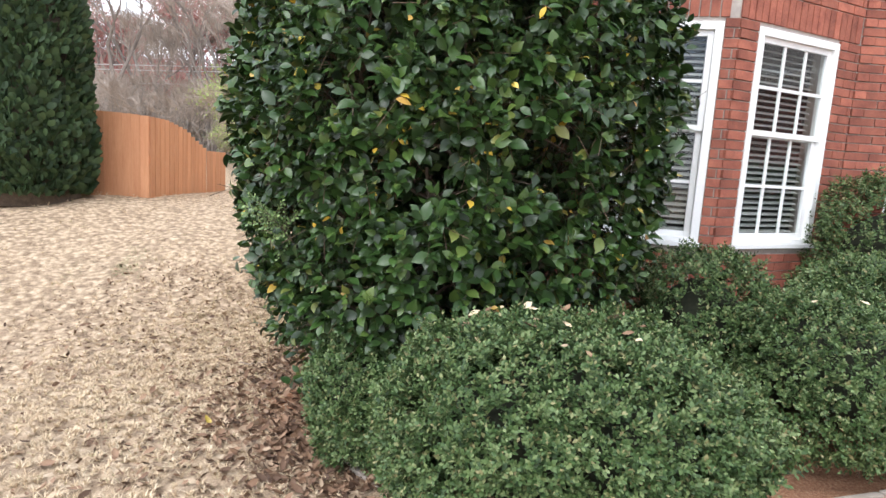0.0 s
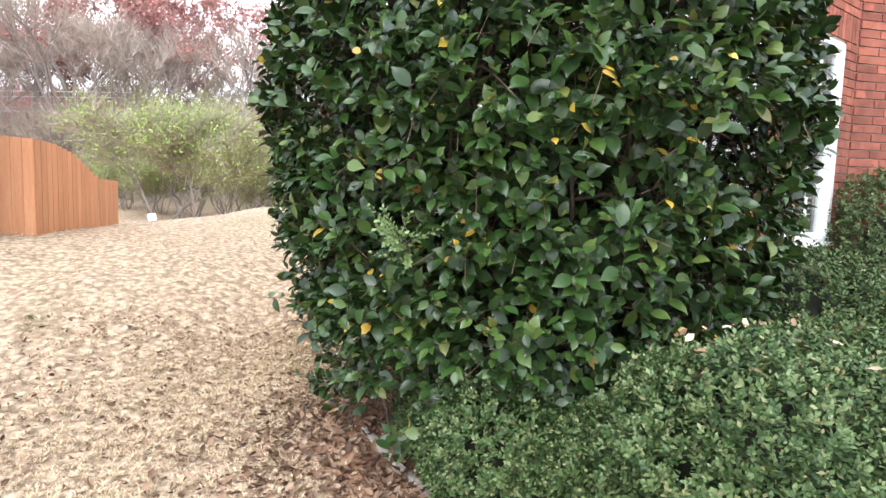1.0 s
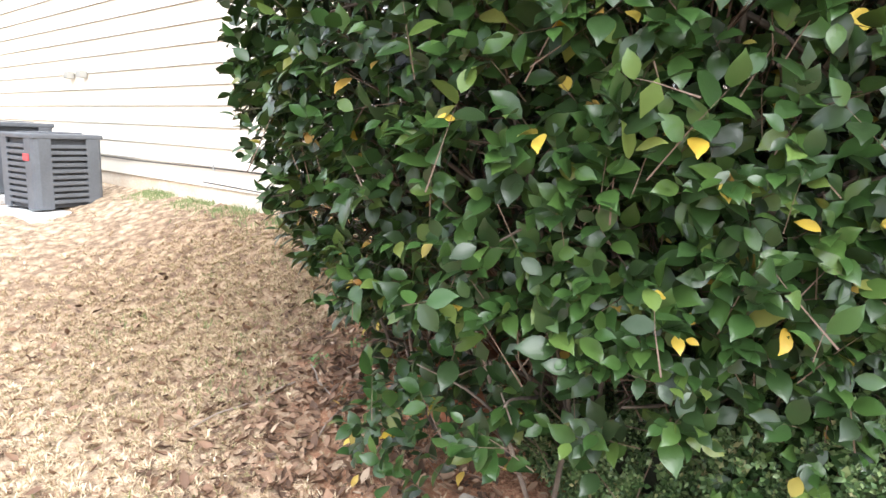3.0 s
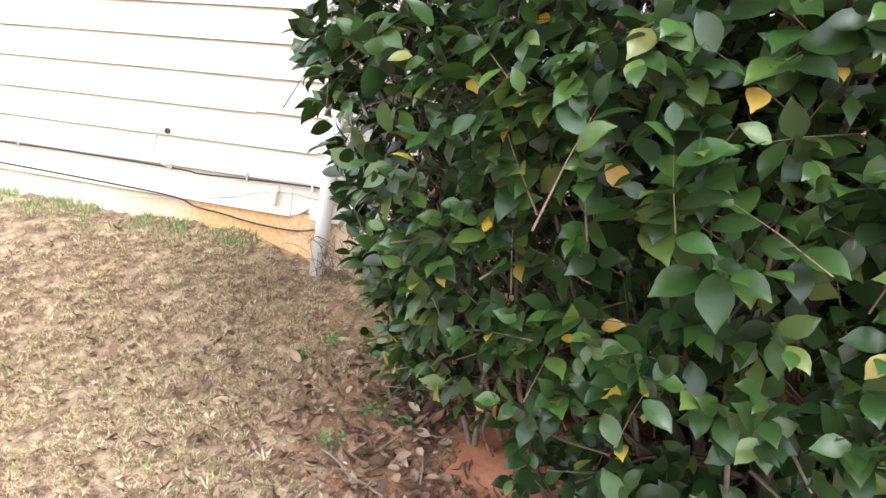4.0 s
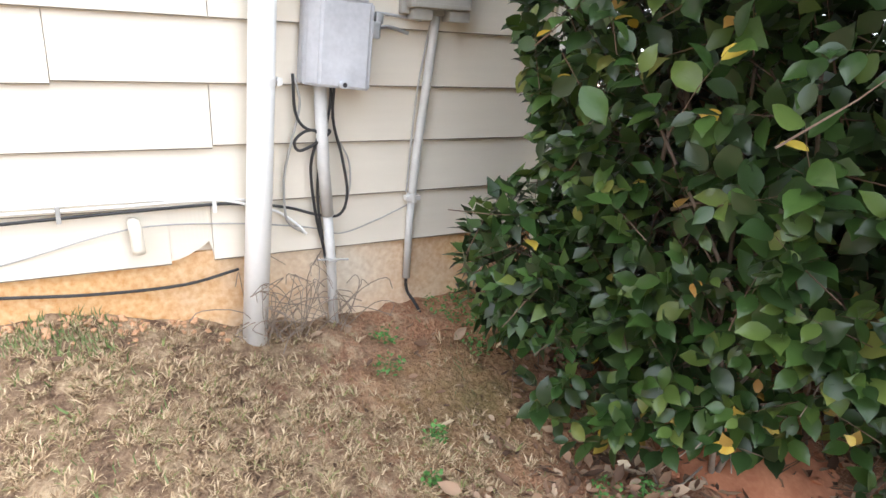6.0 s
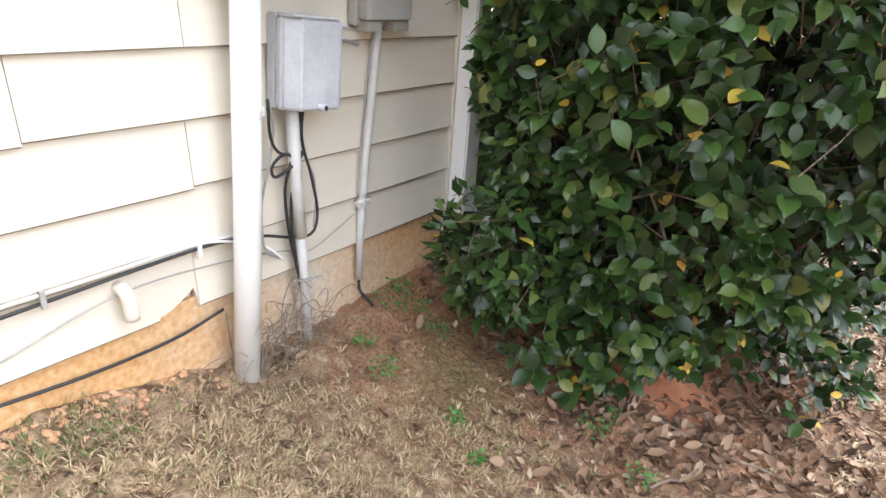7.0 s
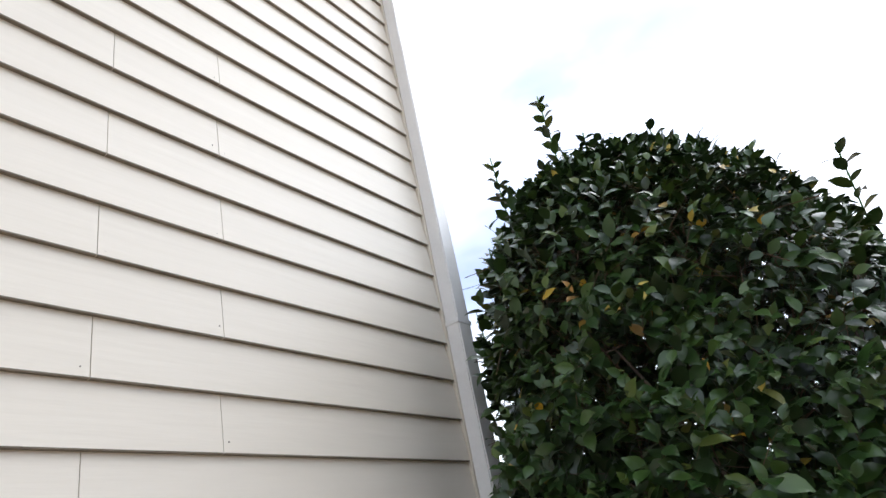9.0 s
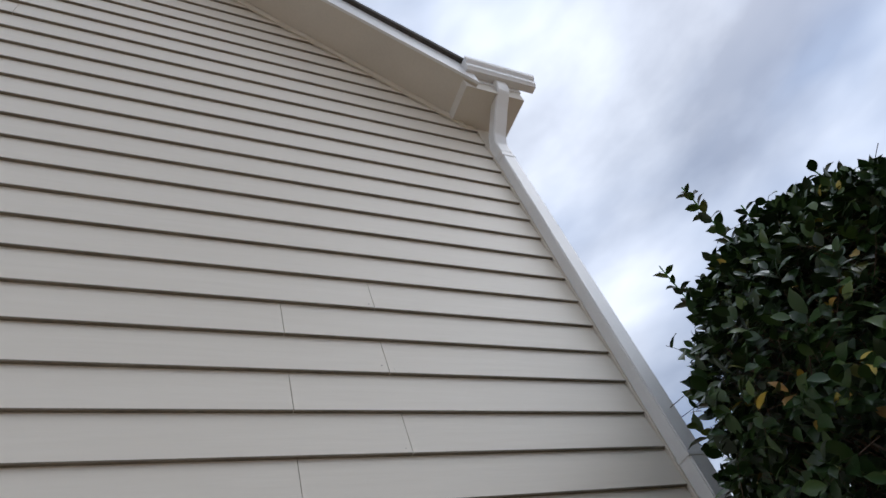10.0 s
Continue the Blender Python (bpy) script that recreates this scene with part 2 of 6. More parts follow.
# ---- the ground ----
def ground_z(x, y):
    """The lie of the land: falling away from the side wall into a swale, nearly level in front, rising gently to the back lawn."""
    d = max(0.0, -x)
    side = -0.045 - 0.27 * min(d, 2.3) - 0.05 * sstep(2.2, 3.6, d)
    front = -0.41 - 0.05 * min(d, 2.4)
    back = -0.34 + 0.03 * min(y, 8.0) + 0.0435 * max(0.0, y - 8.0) + 0.055 * min(d, 7.0) + 0.03 * max(0.0, d - 7.0)
    f, w = sstep(-0.2, -2.0, y), sstep(1.6 - 2.1 * sstep(1.8, 3.4, d), 6.2 - 0.7 * sstep(1.8, 3.4, d), y)
    z = side + (front - side) * f
    z += (back - z) * w
    # a low bank of soil against the foundation
    z += (0.06 - 0.22 * d - z) * sstep(1.1, 0.3, d) * sstep(1.0, 1.7, y) * sstep(8.5, 5.5, y)
    # a shallow wheel track along the foot of the slope
    xl = -3.9 - 0.22 * min(y, 3.2)
    z -= (0.045 * math.exp(-((x - xl) / 0.15) ** 2) + 0.035 * sstep(xl + 0.12, xl - 0.12, x)) * sstep(-2.5, -0.6, y) * sstep(6.0, 4.6, y)
    # beyond the crest of the lawn it drops, then rises slowly into the woods
    q = (y - 7.56) - (x + 4.43) * 2.6 if x > -4.43 else y - 7.56 - (x + 4.43) * 1.6
    z -= 2.1 * sstep(0.0, 18.0, q)
    z += 5.0 * sstep(55.0, 130.0, y) + 3.0 * sstep(40.0, 130.0, d)
    z += 0.025 * noise.noise((x * 0.9, y * 0.9, 0)) + 0.09 * noise.noise((x * 0.13, y * 0.13, 3.0)) * sstep(3, 8, abs(y))
    return z


def relief(x, y):
    """Low clumps of matted turf."""
    return 0.016 * noise.noise((x * 8, y * 8, 1.5)) + 0.024 * noise.noise((x * 16, y * 16, 6.5)) + 0.006 * noise.noise((x * 33, y * 33, 2.5))


def spread(lo, hi, near, fine, coarse):
    """Grid lines, close together about near and wider away from it."""
    out, v = [], lo
    while v < hi:
        out.append(v)
        gap = max(0.0, near[0] - v, v - near[1])
        v += fine + (coarse - fine) * min(1.0, gap / 25.0) ** 0.8
    return out + [hi]


def build_ground():
    xs, ys = spread(-160, 120, (-3.9, -0.1), 0.030, 9.0), spread(-60, 170, (-3.6, 3.2), 0.030, 9.0)
    verts = []
    for y in ys:
        for x in xs:
            z = ground_z(x, y)
            if -7 < x < 3 and -7 < y < 12:
                z += relief(x, y)
            verts.append((x, y, z))
    w = len(xs)
    faces = [(j * w + i, j * w + i + 1, (j + 1) * w + i + 1, (j + 1) * w + i) for j in range(len(ys) - 1) for i in range(w - 1)]
    m, n, l, b = material("lawn_and_bed", 0.95)
    big = noise_node(n, l, 0.5, 4, space="World")
    mid = noise_node(n, l, 14.0, 5, 0.65, space="World")
    fine = noise_node(n, l, 70.0, 4, 0.7, space="World")
    blend = n.new("ShaderNodeMixRGB")
    blend.inputs["Fac"].default_value = 0.5
    l.new(mid.outputs["Fac"], blend.inputs["Color1"])
    l.new(fine.outputs["Fac"], blend.inputs["Color2"])
    tex = blend.outputs["Color"]
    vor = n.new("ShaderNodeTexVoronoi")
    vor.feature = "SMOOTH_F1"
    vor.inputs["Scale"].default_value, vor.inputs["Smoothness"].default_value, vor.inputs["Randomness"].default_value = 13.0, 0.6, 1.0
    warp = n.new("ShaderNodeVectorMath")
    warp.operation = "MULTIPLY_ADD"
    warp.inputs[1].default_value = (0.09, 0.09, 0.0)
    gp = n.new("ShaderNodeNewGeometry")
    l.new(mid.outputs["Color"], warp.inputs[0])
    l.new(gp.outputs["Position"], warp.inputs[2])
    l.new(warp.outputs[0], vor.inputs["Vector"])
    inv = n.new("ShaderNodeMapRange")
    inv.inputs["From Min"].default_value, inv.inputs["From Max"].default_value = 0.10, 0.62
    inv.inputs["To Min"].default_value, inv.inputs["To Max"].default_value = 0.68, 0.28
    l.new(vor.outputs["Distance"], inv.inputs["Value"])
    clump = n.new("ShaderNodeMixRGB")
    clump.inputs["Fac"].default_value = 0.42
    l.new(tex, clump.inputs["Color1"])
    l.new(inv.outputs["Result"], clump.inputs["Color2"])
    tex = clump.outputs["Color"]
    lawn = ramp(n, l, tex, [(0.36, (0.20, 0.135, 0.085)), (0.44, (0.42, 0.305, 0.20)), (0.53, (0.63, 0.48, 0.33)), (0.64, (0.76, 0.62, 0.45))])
    soil = ramp(n, l, fine.outputs["Fac"], [(0.3, (0.20, 0.088, 0.046)), (0.5, (0.38, 0.185, 0.10)), (0.72, (0.54, 0.335, 0.20))])
    # bare clay and mulch round the big bush and along the wall
    g = n.new("ShaderNodeNewGeometry")
    sep = n.new("ShaderNodeSeparateXYZ")
    l.new(g.outputs["Position"], sep.inputs[0])

    def math_node(op, a, c, clamp=False):
        k = n.new("ShaderNodeMath")
        k.operation, k.use_clamp = op, clamp
        for i, v in enumerate((a, c)):
            if isinstance(v, (int, float)):
                k.inputs[i].default_value = v
            else:
                l.new(v, k.inputs[i])
        return k.outputs[0]

    ax = math_node("MULTIPLY", math_node("ADD", sep.outputs["X"], 0.5), 1 / 1.4)
    ay = math_node("MULTIPLY", math_node("ADD", sep.outputs["Y"], 0.6), 1 / 1.5)
    r2 = math_node("SQRT", math_node("ADD", math_node("MULTIPLY", ax, ax), math_node("MULTIPLY", ay, ay)), 0)
    wob = math_node("MULTIPLY", math_node("SUBTRACT", mid.outputs["Fac"], 0.5), 1.1)
    wob2 = math_node("MULTIPLY", math_node("SUBTRACT", big.outputs["Fac"], 0.5), 0.5)
    bed = math_node("MULTIPLY", math_node("SUBTRACT", 1.06, math_node("ADD", r2, math_node("ADD", wob, wob2))), 3.0, True)
    # the front bed under the low bushes
    fx = math_node("MULTIPLY", math_node("ADD", sep.outputs["X"], 0.75), 5.0, True)
    fy = math_node("MULTIPLY", math_node("ADD", math_node("ADD", sep.outputs["Y"], 2.55), math_node("MULTIPLY", wob, 0.2)), 5.0, True)
    fz = math_node("MULTIPLY", math_node("SUBTRACT", 0.5, sep.outputs["Y"]), 5.0, True)
    bed = math_node("MAXIMUM", bed, math_node("MULTIPLY", math_node("MULTIPLY", fx, fy), fz))
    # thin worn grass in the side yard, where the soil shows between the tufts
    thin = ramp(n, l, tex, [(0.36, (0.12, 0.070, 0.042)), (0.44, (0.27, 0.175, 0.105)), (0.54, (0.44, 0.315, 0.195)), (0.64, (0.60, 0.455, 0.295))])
    tx = math_node("MULTIPLY", math_node("ADD", sep.outputs["X"], 2.5), 0.8, True)
    ty = math_node("MULTIPLY", math_node("ADD", math_node("ADD", sep.outputs["Y"], 0.5), math_node("MULTIPLY", wob2, 3.0)), 0.9, True)
    tz = math_node("MULTIPLY", math_node("SUBTRACT", 4.5, sep.outputs["Y"]), 0.6, True)
    tw = math_node("MULTIPLY", math_node("MULTIPLY", tx, ty), tz)
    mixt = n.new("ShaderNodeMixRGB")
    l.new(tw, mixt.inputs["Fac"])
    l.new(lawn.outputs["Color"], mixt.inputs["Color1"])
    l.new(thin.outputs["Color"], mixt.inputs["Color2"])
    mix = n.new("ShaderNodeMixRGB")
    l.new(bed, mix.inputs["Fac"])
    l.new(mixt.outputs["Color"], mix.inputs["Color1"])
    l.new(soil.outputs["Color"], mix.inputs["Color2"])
    # a mossy patch on the bare soil near the foundation
    mx = math_node("MULTIPLY", math_node("ADD", sep.outputs["X"], 0.50), 1 / 0.36)
    my = math_node("MULTIPLY", math_node("SUBTRACT", sep.outputs["Y"], 0.50), 1 / 0.42)
    mr = math_node("SQRT", math_node("ADD", math_node("MULTIPLY", mx, mx), math_node("MULTIPLY", my, my)), 0)
    moss = math_node("MULTIPLY", math_node("SUBTRACT", 0.95, math_node("ADD", mr, math_node("MULTIPLY", wob, 1.6))), 1.1, True)
    mixm = n.new("ShaderNodeMixRGB")
    l.new(math_node("MULTIPLY", moss, 0.75), mixm.inputs["Fac"])
    l.new(mix.outputs["Color"], mixm.inputs["Color1"])
    mossy = ramp(n, l, fine.outputs["Fac"], [(0.32, (0.075, 0.060, 0.022)), (0.5, (0.135, 0.125, 0.040)), (0.7, (0.25, 0.20, 0.085))])
    l.new(mossy.outputs["Color"], mixm.inputs["Color2"])
    # far lawns and woods floor turn greener and greyer
    away = math_node("MULTIPLY", math_node("SUBTRACT", sep.outputs["Y"], 30.0), 0.05, True)
    wood = ramp(n, l, big.outputs["Fac"], [(0.3, (0.10, 0.085, 0.06)), (0.7, (0.17, 0.15, 0.10))])
    mix2 = n.new("ShaderNodeMixRGB")
    l.new(away, mix2.inputs["Fac"])
    l.new(mixm.outputs["Color"], mix2.inputs["Color1"])
    l.new(wood.outputs["Color"], mix2.inputs["Color2"])
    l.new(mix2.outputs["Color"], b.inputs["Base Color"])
    bump(n, l, b, fine.outputs["Fac"], 0.9, 0.03)
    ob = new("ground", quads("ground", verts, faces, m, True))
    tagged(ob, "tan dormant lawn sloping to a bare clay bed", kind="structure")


build_ground()

# ---- the house: side wall in lap boards ----
LAP, BASE = 0.178, 0.20          # exposure of a board, bottom edge of the lowest one
DEEP = 12.7                      # from the front corner to the back one
RIDGE_Y, EAVE_Z, PITCH = 6.35, 5.40, 0.82


def rake_z(y):
    return EAVE_Z + PITCH * (RIDGE_Y - abs(y - RIDGE_Y))


def build_side_wall():
    bm = bmesh.new()
    # the wall behind the boards, with the gable
    outline = [(0.0, -0.35), (DEEP, -0.35), (DEEP, EAVE_Z), (RIDGE_Y, rake_z(RIDGE_Y)), (0.0, EAVE_Z)]
    a = [bm.verts.new((0.012, y, z)) for y, z in outline]
    c = [bm.verts.new((0.25, y, z)) for y, z in outline]
    bm.faces.new(a)
    bm.faces.new(c[::-1])
    for i in range(5):
        j = (i + 1) % 5
        bm.faces.new((a[i], c[i], c[j], a[j]))
    wall = structure("wall_side", bm, SIDING, "cream-painted lap siding on the gable side of the house")
    bm = bmesh.new()
    box(bm, (-0.004, -0.004, -0.9), (0.25, DEEP, BASE - 0.004 + 0.03))
    foot = part("foundation", bm, FOUNDATION, wall, "low foundation stained orange by clay")
    return wall


def board_mesh(y0, y1, z, height=LAP + 0.02, clip=None):
    """One lap board: thin at the top, thick at its lower edge."""
    bm = bmesh.new()
    prof = [(-0.020, 0.0), (-0.022, 0.004), (-0.0045, height), (0.010, height), (0.010, 0.0)]
    ends = []
    for y in (y0, y1):
        ends.append([bm.verts.new((x, y, z + h)) for x, h in prof])
    k = len(prof)
    for i in range(k):
        j = (i + 1) % k
        f = bm.faces.new((ends[0][i], ends[1][i], ends[1][j], ends[0][j]))
        # underside and bottom lip take the painted lap shadow
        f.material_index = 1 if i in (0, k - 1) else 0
    bm.faces.new(ends[0][::-1])
    bm.faces.new(ends[1])
    return bm


def build_notch(wall, y0, y1, z):
    """A stretch of the lowest board with its lower edge broken away in an arch."""
    bm = bmesh.new()
    front, back = [], []
    n = 10
    for i in range(n + 1):
        t = i / n
        low = 0.010 + 0.062 * (1 - t) ** 1.6 * (1 if t > 0.02 else 0.2)
        front.append(bm.verts.new((-0.016, y0 + (y1 - y0) * t, z + low)))
        back.append(bm.verts.new((0.008, y0 + (y1 - y0) * t, z + low)))
    tf = [bm.verts.new((-0.0045, v.co.y, z + LAP + 0.02)) for v in front]
    for i in range(n):
        bm.faces.new((front[i], front[i + 1], tf[i + 1], tf[i]))
        bm.faces.new((front[i], back[i], back[i + 1], front[i + 1]))
    part("broken_board", bm, SIDING, wall, "board with a broken lower edge")


def build_boards(wall):
    rng = random.Random(5)
    course = 0
    while True:
        z = BASE + LAP * course
        y_lo = 0.0 if z < EAVE_Z else (z - EAVE_Z) / PITCH
        if z > 10.5:
            break
        # butt joints: two columns of short pieces beside the meter, and odd ones further back
        cuts = [y_lo]
        if 2 <= course <= 18:
            cuts.append(1.590 + 0.01 * rng.uniform(-1, 1) if course % 2 else 1.192 + 0.006 * rng.uniform(-1, 1))
        y = 1.2 + rng.uniform(1.4, 3.4)
        while y < DEEP - 0.6:
            cuts.append(y)
            y += rng.uniform(2.6, 3.66)
        y_hi = DEEP if z < EAVE_Z else DEEP - (z - EAVE_Z) / PITCH
        cuts = [c for c in cuts if c < y_hi - 0.1] + [y_hi]
        if course == 0:
            cuts = [0.0, 1.214, 1.335] + [c for c in cuts if c > 1.6]
        for a, b in zip(cuts, cuts[1:]):
            if course == 0 and a == 1.214:
                build_notch(wall, a, b, z)
                continue
            if course in (1, 2, 3) and a > 1.0:
                z = BASE + LAP * course - 0.008
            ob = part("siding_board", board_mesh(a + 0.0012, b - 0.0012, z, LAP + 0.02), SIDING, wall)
            ob.data.materials.append(LAP_SHADE_NAIL)
            # nail heads beside the butt joints
            if 1.1 < a < 1.7 and course > 4:
                for s in (-0.022, 0.020):
                    if rng.random() < 0.7:
                        nb = bmesh.new()
                        ny, nz = a + s + rng.uniform(-0.006, 0.006), z + rng.uniform(0.018, 0.04)
                        tube(nb, [(-0.0150, ny, nz), (-0.0205, ny, nz)], 0.0026, 7)
                        part("nail", nb, LAP_SHADE_NAIL, ob)
        course += 1


WALL = build_side_wall()
build_boards(WALL)


# ---- foliage ----
def place_many(name, leaf_v, leaf_f, spots, mat, smooth=False):
    """One mesh with a copy of the leaf at every spot: (place, x axis, y axis, normal, size)."""
    lv = np.array(leaf_v, float)
    n, k = len(spots), len(lv)
    p = np.array([s[0] for s in spots])
    ax, ay, az = (np.array([s[i] for s in spots]) for i in (1, 2, 3))
    size = np.array([s[4] for s in spots])[:, None, None]
    v = p[:, None] + size * (lv[None, :, 0:1] * ax[:, None] + lv[None, :, 1:2] * ay[:, None] + lv[None, :, 2:3] * az[:, None])
    faces = [tuple(i * k + q for q in f) for i in range(n) for f in leaf_f]
    return quads(name, v.reshape(-1, 3).tolist(), faces, mat, smooth)


# length 1 along y, folded along the midrib, the tip drooping
LEAF_V = [(0.0, 0, 0), (-0.169, 0.13, 0.035), (0.0, 0.14, 0.0), (0.164, 0.13, 0.03), (-0.299, 0.35, 0.075), (0.0, 0.37, 0.0), (0.294, 0.36, 0.065), (-0.296, 0.58, 0.06), (0.0, 0.6, -0.015), (0.296, 0.59, 0.05), (-0.203, 0.78, 0.01), (0.0, 0.79, -0.05), (0.203, 0.77, 0.015), (-0.079, 0.92, -0.06), (0.0, 0.925, -0.1), (0.085, 0.915, -0.055), (0.014, 1.03, -0.155)]
LEAF_F = [(0, 2, 1), (0, 3, 2), (1, 2, 5, 4), (2, 3, 6, 5), (4, 5, 8, 7), (5, 6, 9, 8), (7, 8, 11, 10), (8, 9, 12, 11), (10, 11, 14, 13), (11, 12, 15, 14), (13, 14, 16), (14, 15, 16)]
INNER_V = [(0, 0, 0), (-0.29, 0.42, 0.07), (0, 0.48, 0.0), (0.29, 0.44, 0.06), (0.01, 1.02, -0.13)]
INNER_F = [(0, 2, 1), (0, 3, 2), (1, 2, 4), (2, 3, 4)]
SMALL_V = [(0, 0, 0), (-0.3, 0.5, 0.06), (0.3, 0.5, 0.06), (0, 1, 0)]
SMALL_F = [(0, 2, 1), (1, 2, 3)]


def spot(rng, place, out, size, droop=0.25, loose=0.7):
    """A leaf at place whose face looks outwards and up, tip at random."""
    nrm = (Vector(out) + Vector((0, 0, 0.35)) + loose * Vector((rng.gauss(0, 0.6), rng.gauss(0, 0.6), rng.gauss(0, 0.6)))).normalized()
    tip = Vector((rng.gauss(0, 1), rng.gauss(0, 1), rng.gauss(-droop, 1))) + 0.5 * Vector(out)
    tip = (tip - nrm * tip.dot(nrm)).normalized()
    return (tuple(place), tuple(tip.cross(nrm)), tuple(tip), tuple(nrm), size)


CENTRE = (-0.72, -0.95)
# the clipped outline: radius every fifteen degrees, from -180
OUTLINE = [1.27, 1.22, 1.18, 1.17, 1.21, 1.26, 1.30, 1.31, 1.33, 1.40, 1.43, 1.33, 1.08, 0.97, 0.96, 1.02, 1.17, 1.42, 1.58, 1.63, 1.60, 1.54, 1.38, 1.30]
RIM_A = [(radians(-180 + 15 * k), r) for k, r in enumerate(OUTLINE)]
BUSH_TOP = 3.47


def rim(angle):
    a = (angle + math.pi) % (2 * math.pi) - math.pi
    return float(np.interp(a, [q for q, _ in RIM_A], [r for _, r in RIM_A], period=2 * math.pi))


def bush_scale(z):
    """How wide the bush is at a height, against its widest."""
    low = np.interp(z, [-0.4, -0.1, 0.15, 0.5, 0.9, 1.3], [0.62, 0.74, 0.82, 0.90, 0.955, 1.0])
    t = min(1.0, max(0.0, (z - 1.6) / (BUSH_TOP - 1.6)))
    return float(low) * math.sqrt(max(0.0, 1 - t ** 2.2)) * (1 - 0.065 * sstep(1.3, 2.1, z))


def bush_point(a, z, depth=0.0):
    r = rim(a) * bush_scale(z)
    r *= 1 + 0.05 * noise.noise((math.cos(a) * 2.2, math.sin(a) * 2.2, z * 1.8)) + 0.03 * noise.noise((math.cos(a) * 6, math.sin(a) * 6, z * 5))
    r = max(0.0, r - depth)
    return Vector((CENTRE[0] + 0.07 * sstep(1.8, 3.2, z) + r * math.cos(a), CENTRE[1] + r * math.sin(a), z))


def bush_bottom(a):
    """The lower rim: nearly on the ground in front, lifted where stems show at the back."""
    back = max(0.0, math.sin(a - 0.7))
    return -0.24 + 0.22 * back + 0.12 * sstep(1.9, 2.5, abs(a)) + 0.16 * noise.noise((math.cos(a) * 3, math.sin(a) * 3, 9.0))


BUSH_TWIG = worn("brown_twig", (0.07, 0.042, 0.028), (0.17, 0.115, 0.08), 20, 0.85)


def build_big_bush():
    rng = random.Random(11)
    base = thing("laurel_bush", (CENTRE[0], CENTRE[1], ground_z(*CENTRE)), 0,
                 "tall clipped evergreen bush with glossy dark leaves, some yellow", "bush")
    off = base.matrix_basis.inverted()
    spots, inner, yellow, picked, twigs = [], [], [], [], []
    def spray(p, out, depth):
        axis = (out + Vector((rng.gauss(0, 0.55), rng.gauss(0, 0.55), 0.30 + rng.gauss(0, 0.5)))).normalized()
        side = axis.orthogonal().normalized()
        other = axis.cross(side)
        n, turn, big = rng.randint(4, 8), rng.uniform(0, 6.28), rng.uniform(0.8, 1.15)
        ln = rng.uniform(0.14, 0.26)
        twigs.append((tuple(off @ (p - axis * ln)), tuple(side), tuple(axis), tuple(other), ln))
        for k in range(n):
            t = turn + 2.4 * k + rng.gauss(0, 0.3)
            e = 0.35 + 0.9 * min(1.0, k / 4) + rng.gauss(0, 0.22)
            tip = axis * math.cos(e) + (side * math.cos(t) + other * math.sin(t)) * math.sin(e)
            tip = (tip + Vector((0, 0, -0.22))).normalized()
            nrm = 0.75 * out + Vector((0, 0, 0.6)) + 0.35 * axis + 0.36 * Vector((rng.gauss(0, 1), rng.gauss(0, 1), rng.gauss(0, 1)))
            nrm = (nrm - tip * nrm.dot(tip)).normalized()
            s = (tuple(off @ (p - axis * 0.024 * k)), tuple(tip.cross(nrm)), tuple(tip), tuple(nrm), big * (0.042 + 0.034 * min(1.0, (k + 1) / 3)) * rng.uniform(0.8, 1.15))
            y = rng.random()
            if y < (0.027 if depth < 0.08 else 0.014):
                yellow.append(s[:4] + (s[4] * 0.72,))
            elif depth < 0.03 and y > 0.97 and len(picked) < 280:
                picked.append(s)
            else:
                (spots if depth < 0.09 else inner).append(s)

    while len(spots) + len(inner) < 80000:
        # sprays: a short twig with leaves set along it
        a = rng.uniform(-math.pi, math.pi)
        z = rng.uniform(-0.35, BUSH_TOP)
        if z < bush_bottom(a) or rng.random() > rim(a) / 1.6 + 0.1:
            continue
        if z > 2.0 and rng.random() < 0.4:
            z = BUSH_TOP - 1.3 * rng.random() ** 1.8
        depth = abs(rng.gauss(0, 0.06)) if rng.random() < 0.44 else rng.uniform(0.09, 0.75)
        p = bush_point(a, z, depth)
        # open, leggy growth low down towards the side yard
        open_side = (sstep(1.75, 2.2, a) + sstep(-2.4, -2.8, a)) * sstep(0.36, 0.16, z)
        gap = noise.noise((p.x * 3.2, p.y * 3.2, p.z * 3.2))
        if rng.random() < open_side * (0.86 + 1.0 * gap) or gap > 0.27 and depth < 0.25 and z < 1.7 and rng.random() < 0.7:
            continue
        if p.x > 0.0 and p.y > -0.17 or p.x > -0.10 and p.y > 0.06 or z > 0.65 and p.y > -0.1 and p.x > -0.02 - 0.60 * (p.y + 0.06):
            continue
        out = Vector((math.cos(a), math.sin(a), 0.1 + 1.6 * sstep(2.1, BUSH_TOP, z) - 0.3 * sstep(0.4, -0.2, z))).normalized()
        spray(p, out, depth)
    # a low lobe of leaves reaching along the wall
    for _ in range(120):
        d = Vector((rng.gauss(0, 1), rng.gauss(0, 1), rng.gauss(0, 1))).normalized()
        spray(Vector((-0.52 + 0.24 * d.x, 0.40 + 0.17 * d.y, 0.28 + 0.25 * d.z)), d, 0.1)
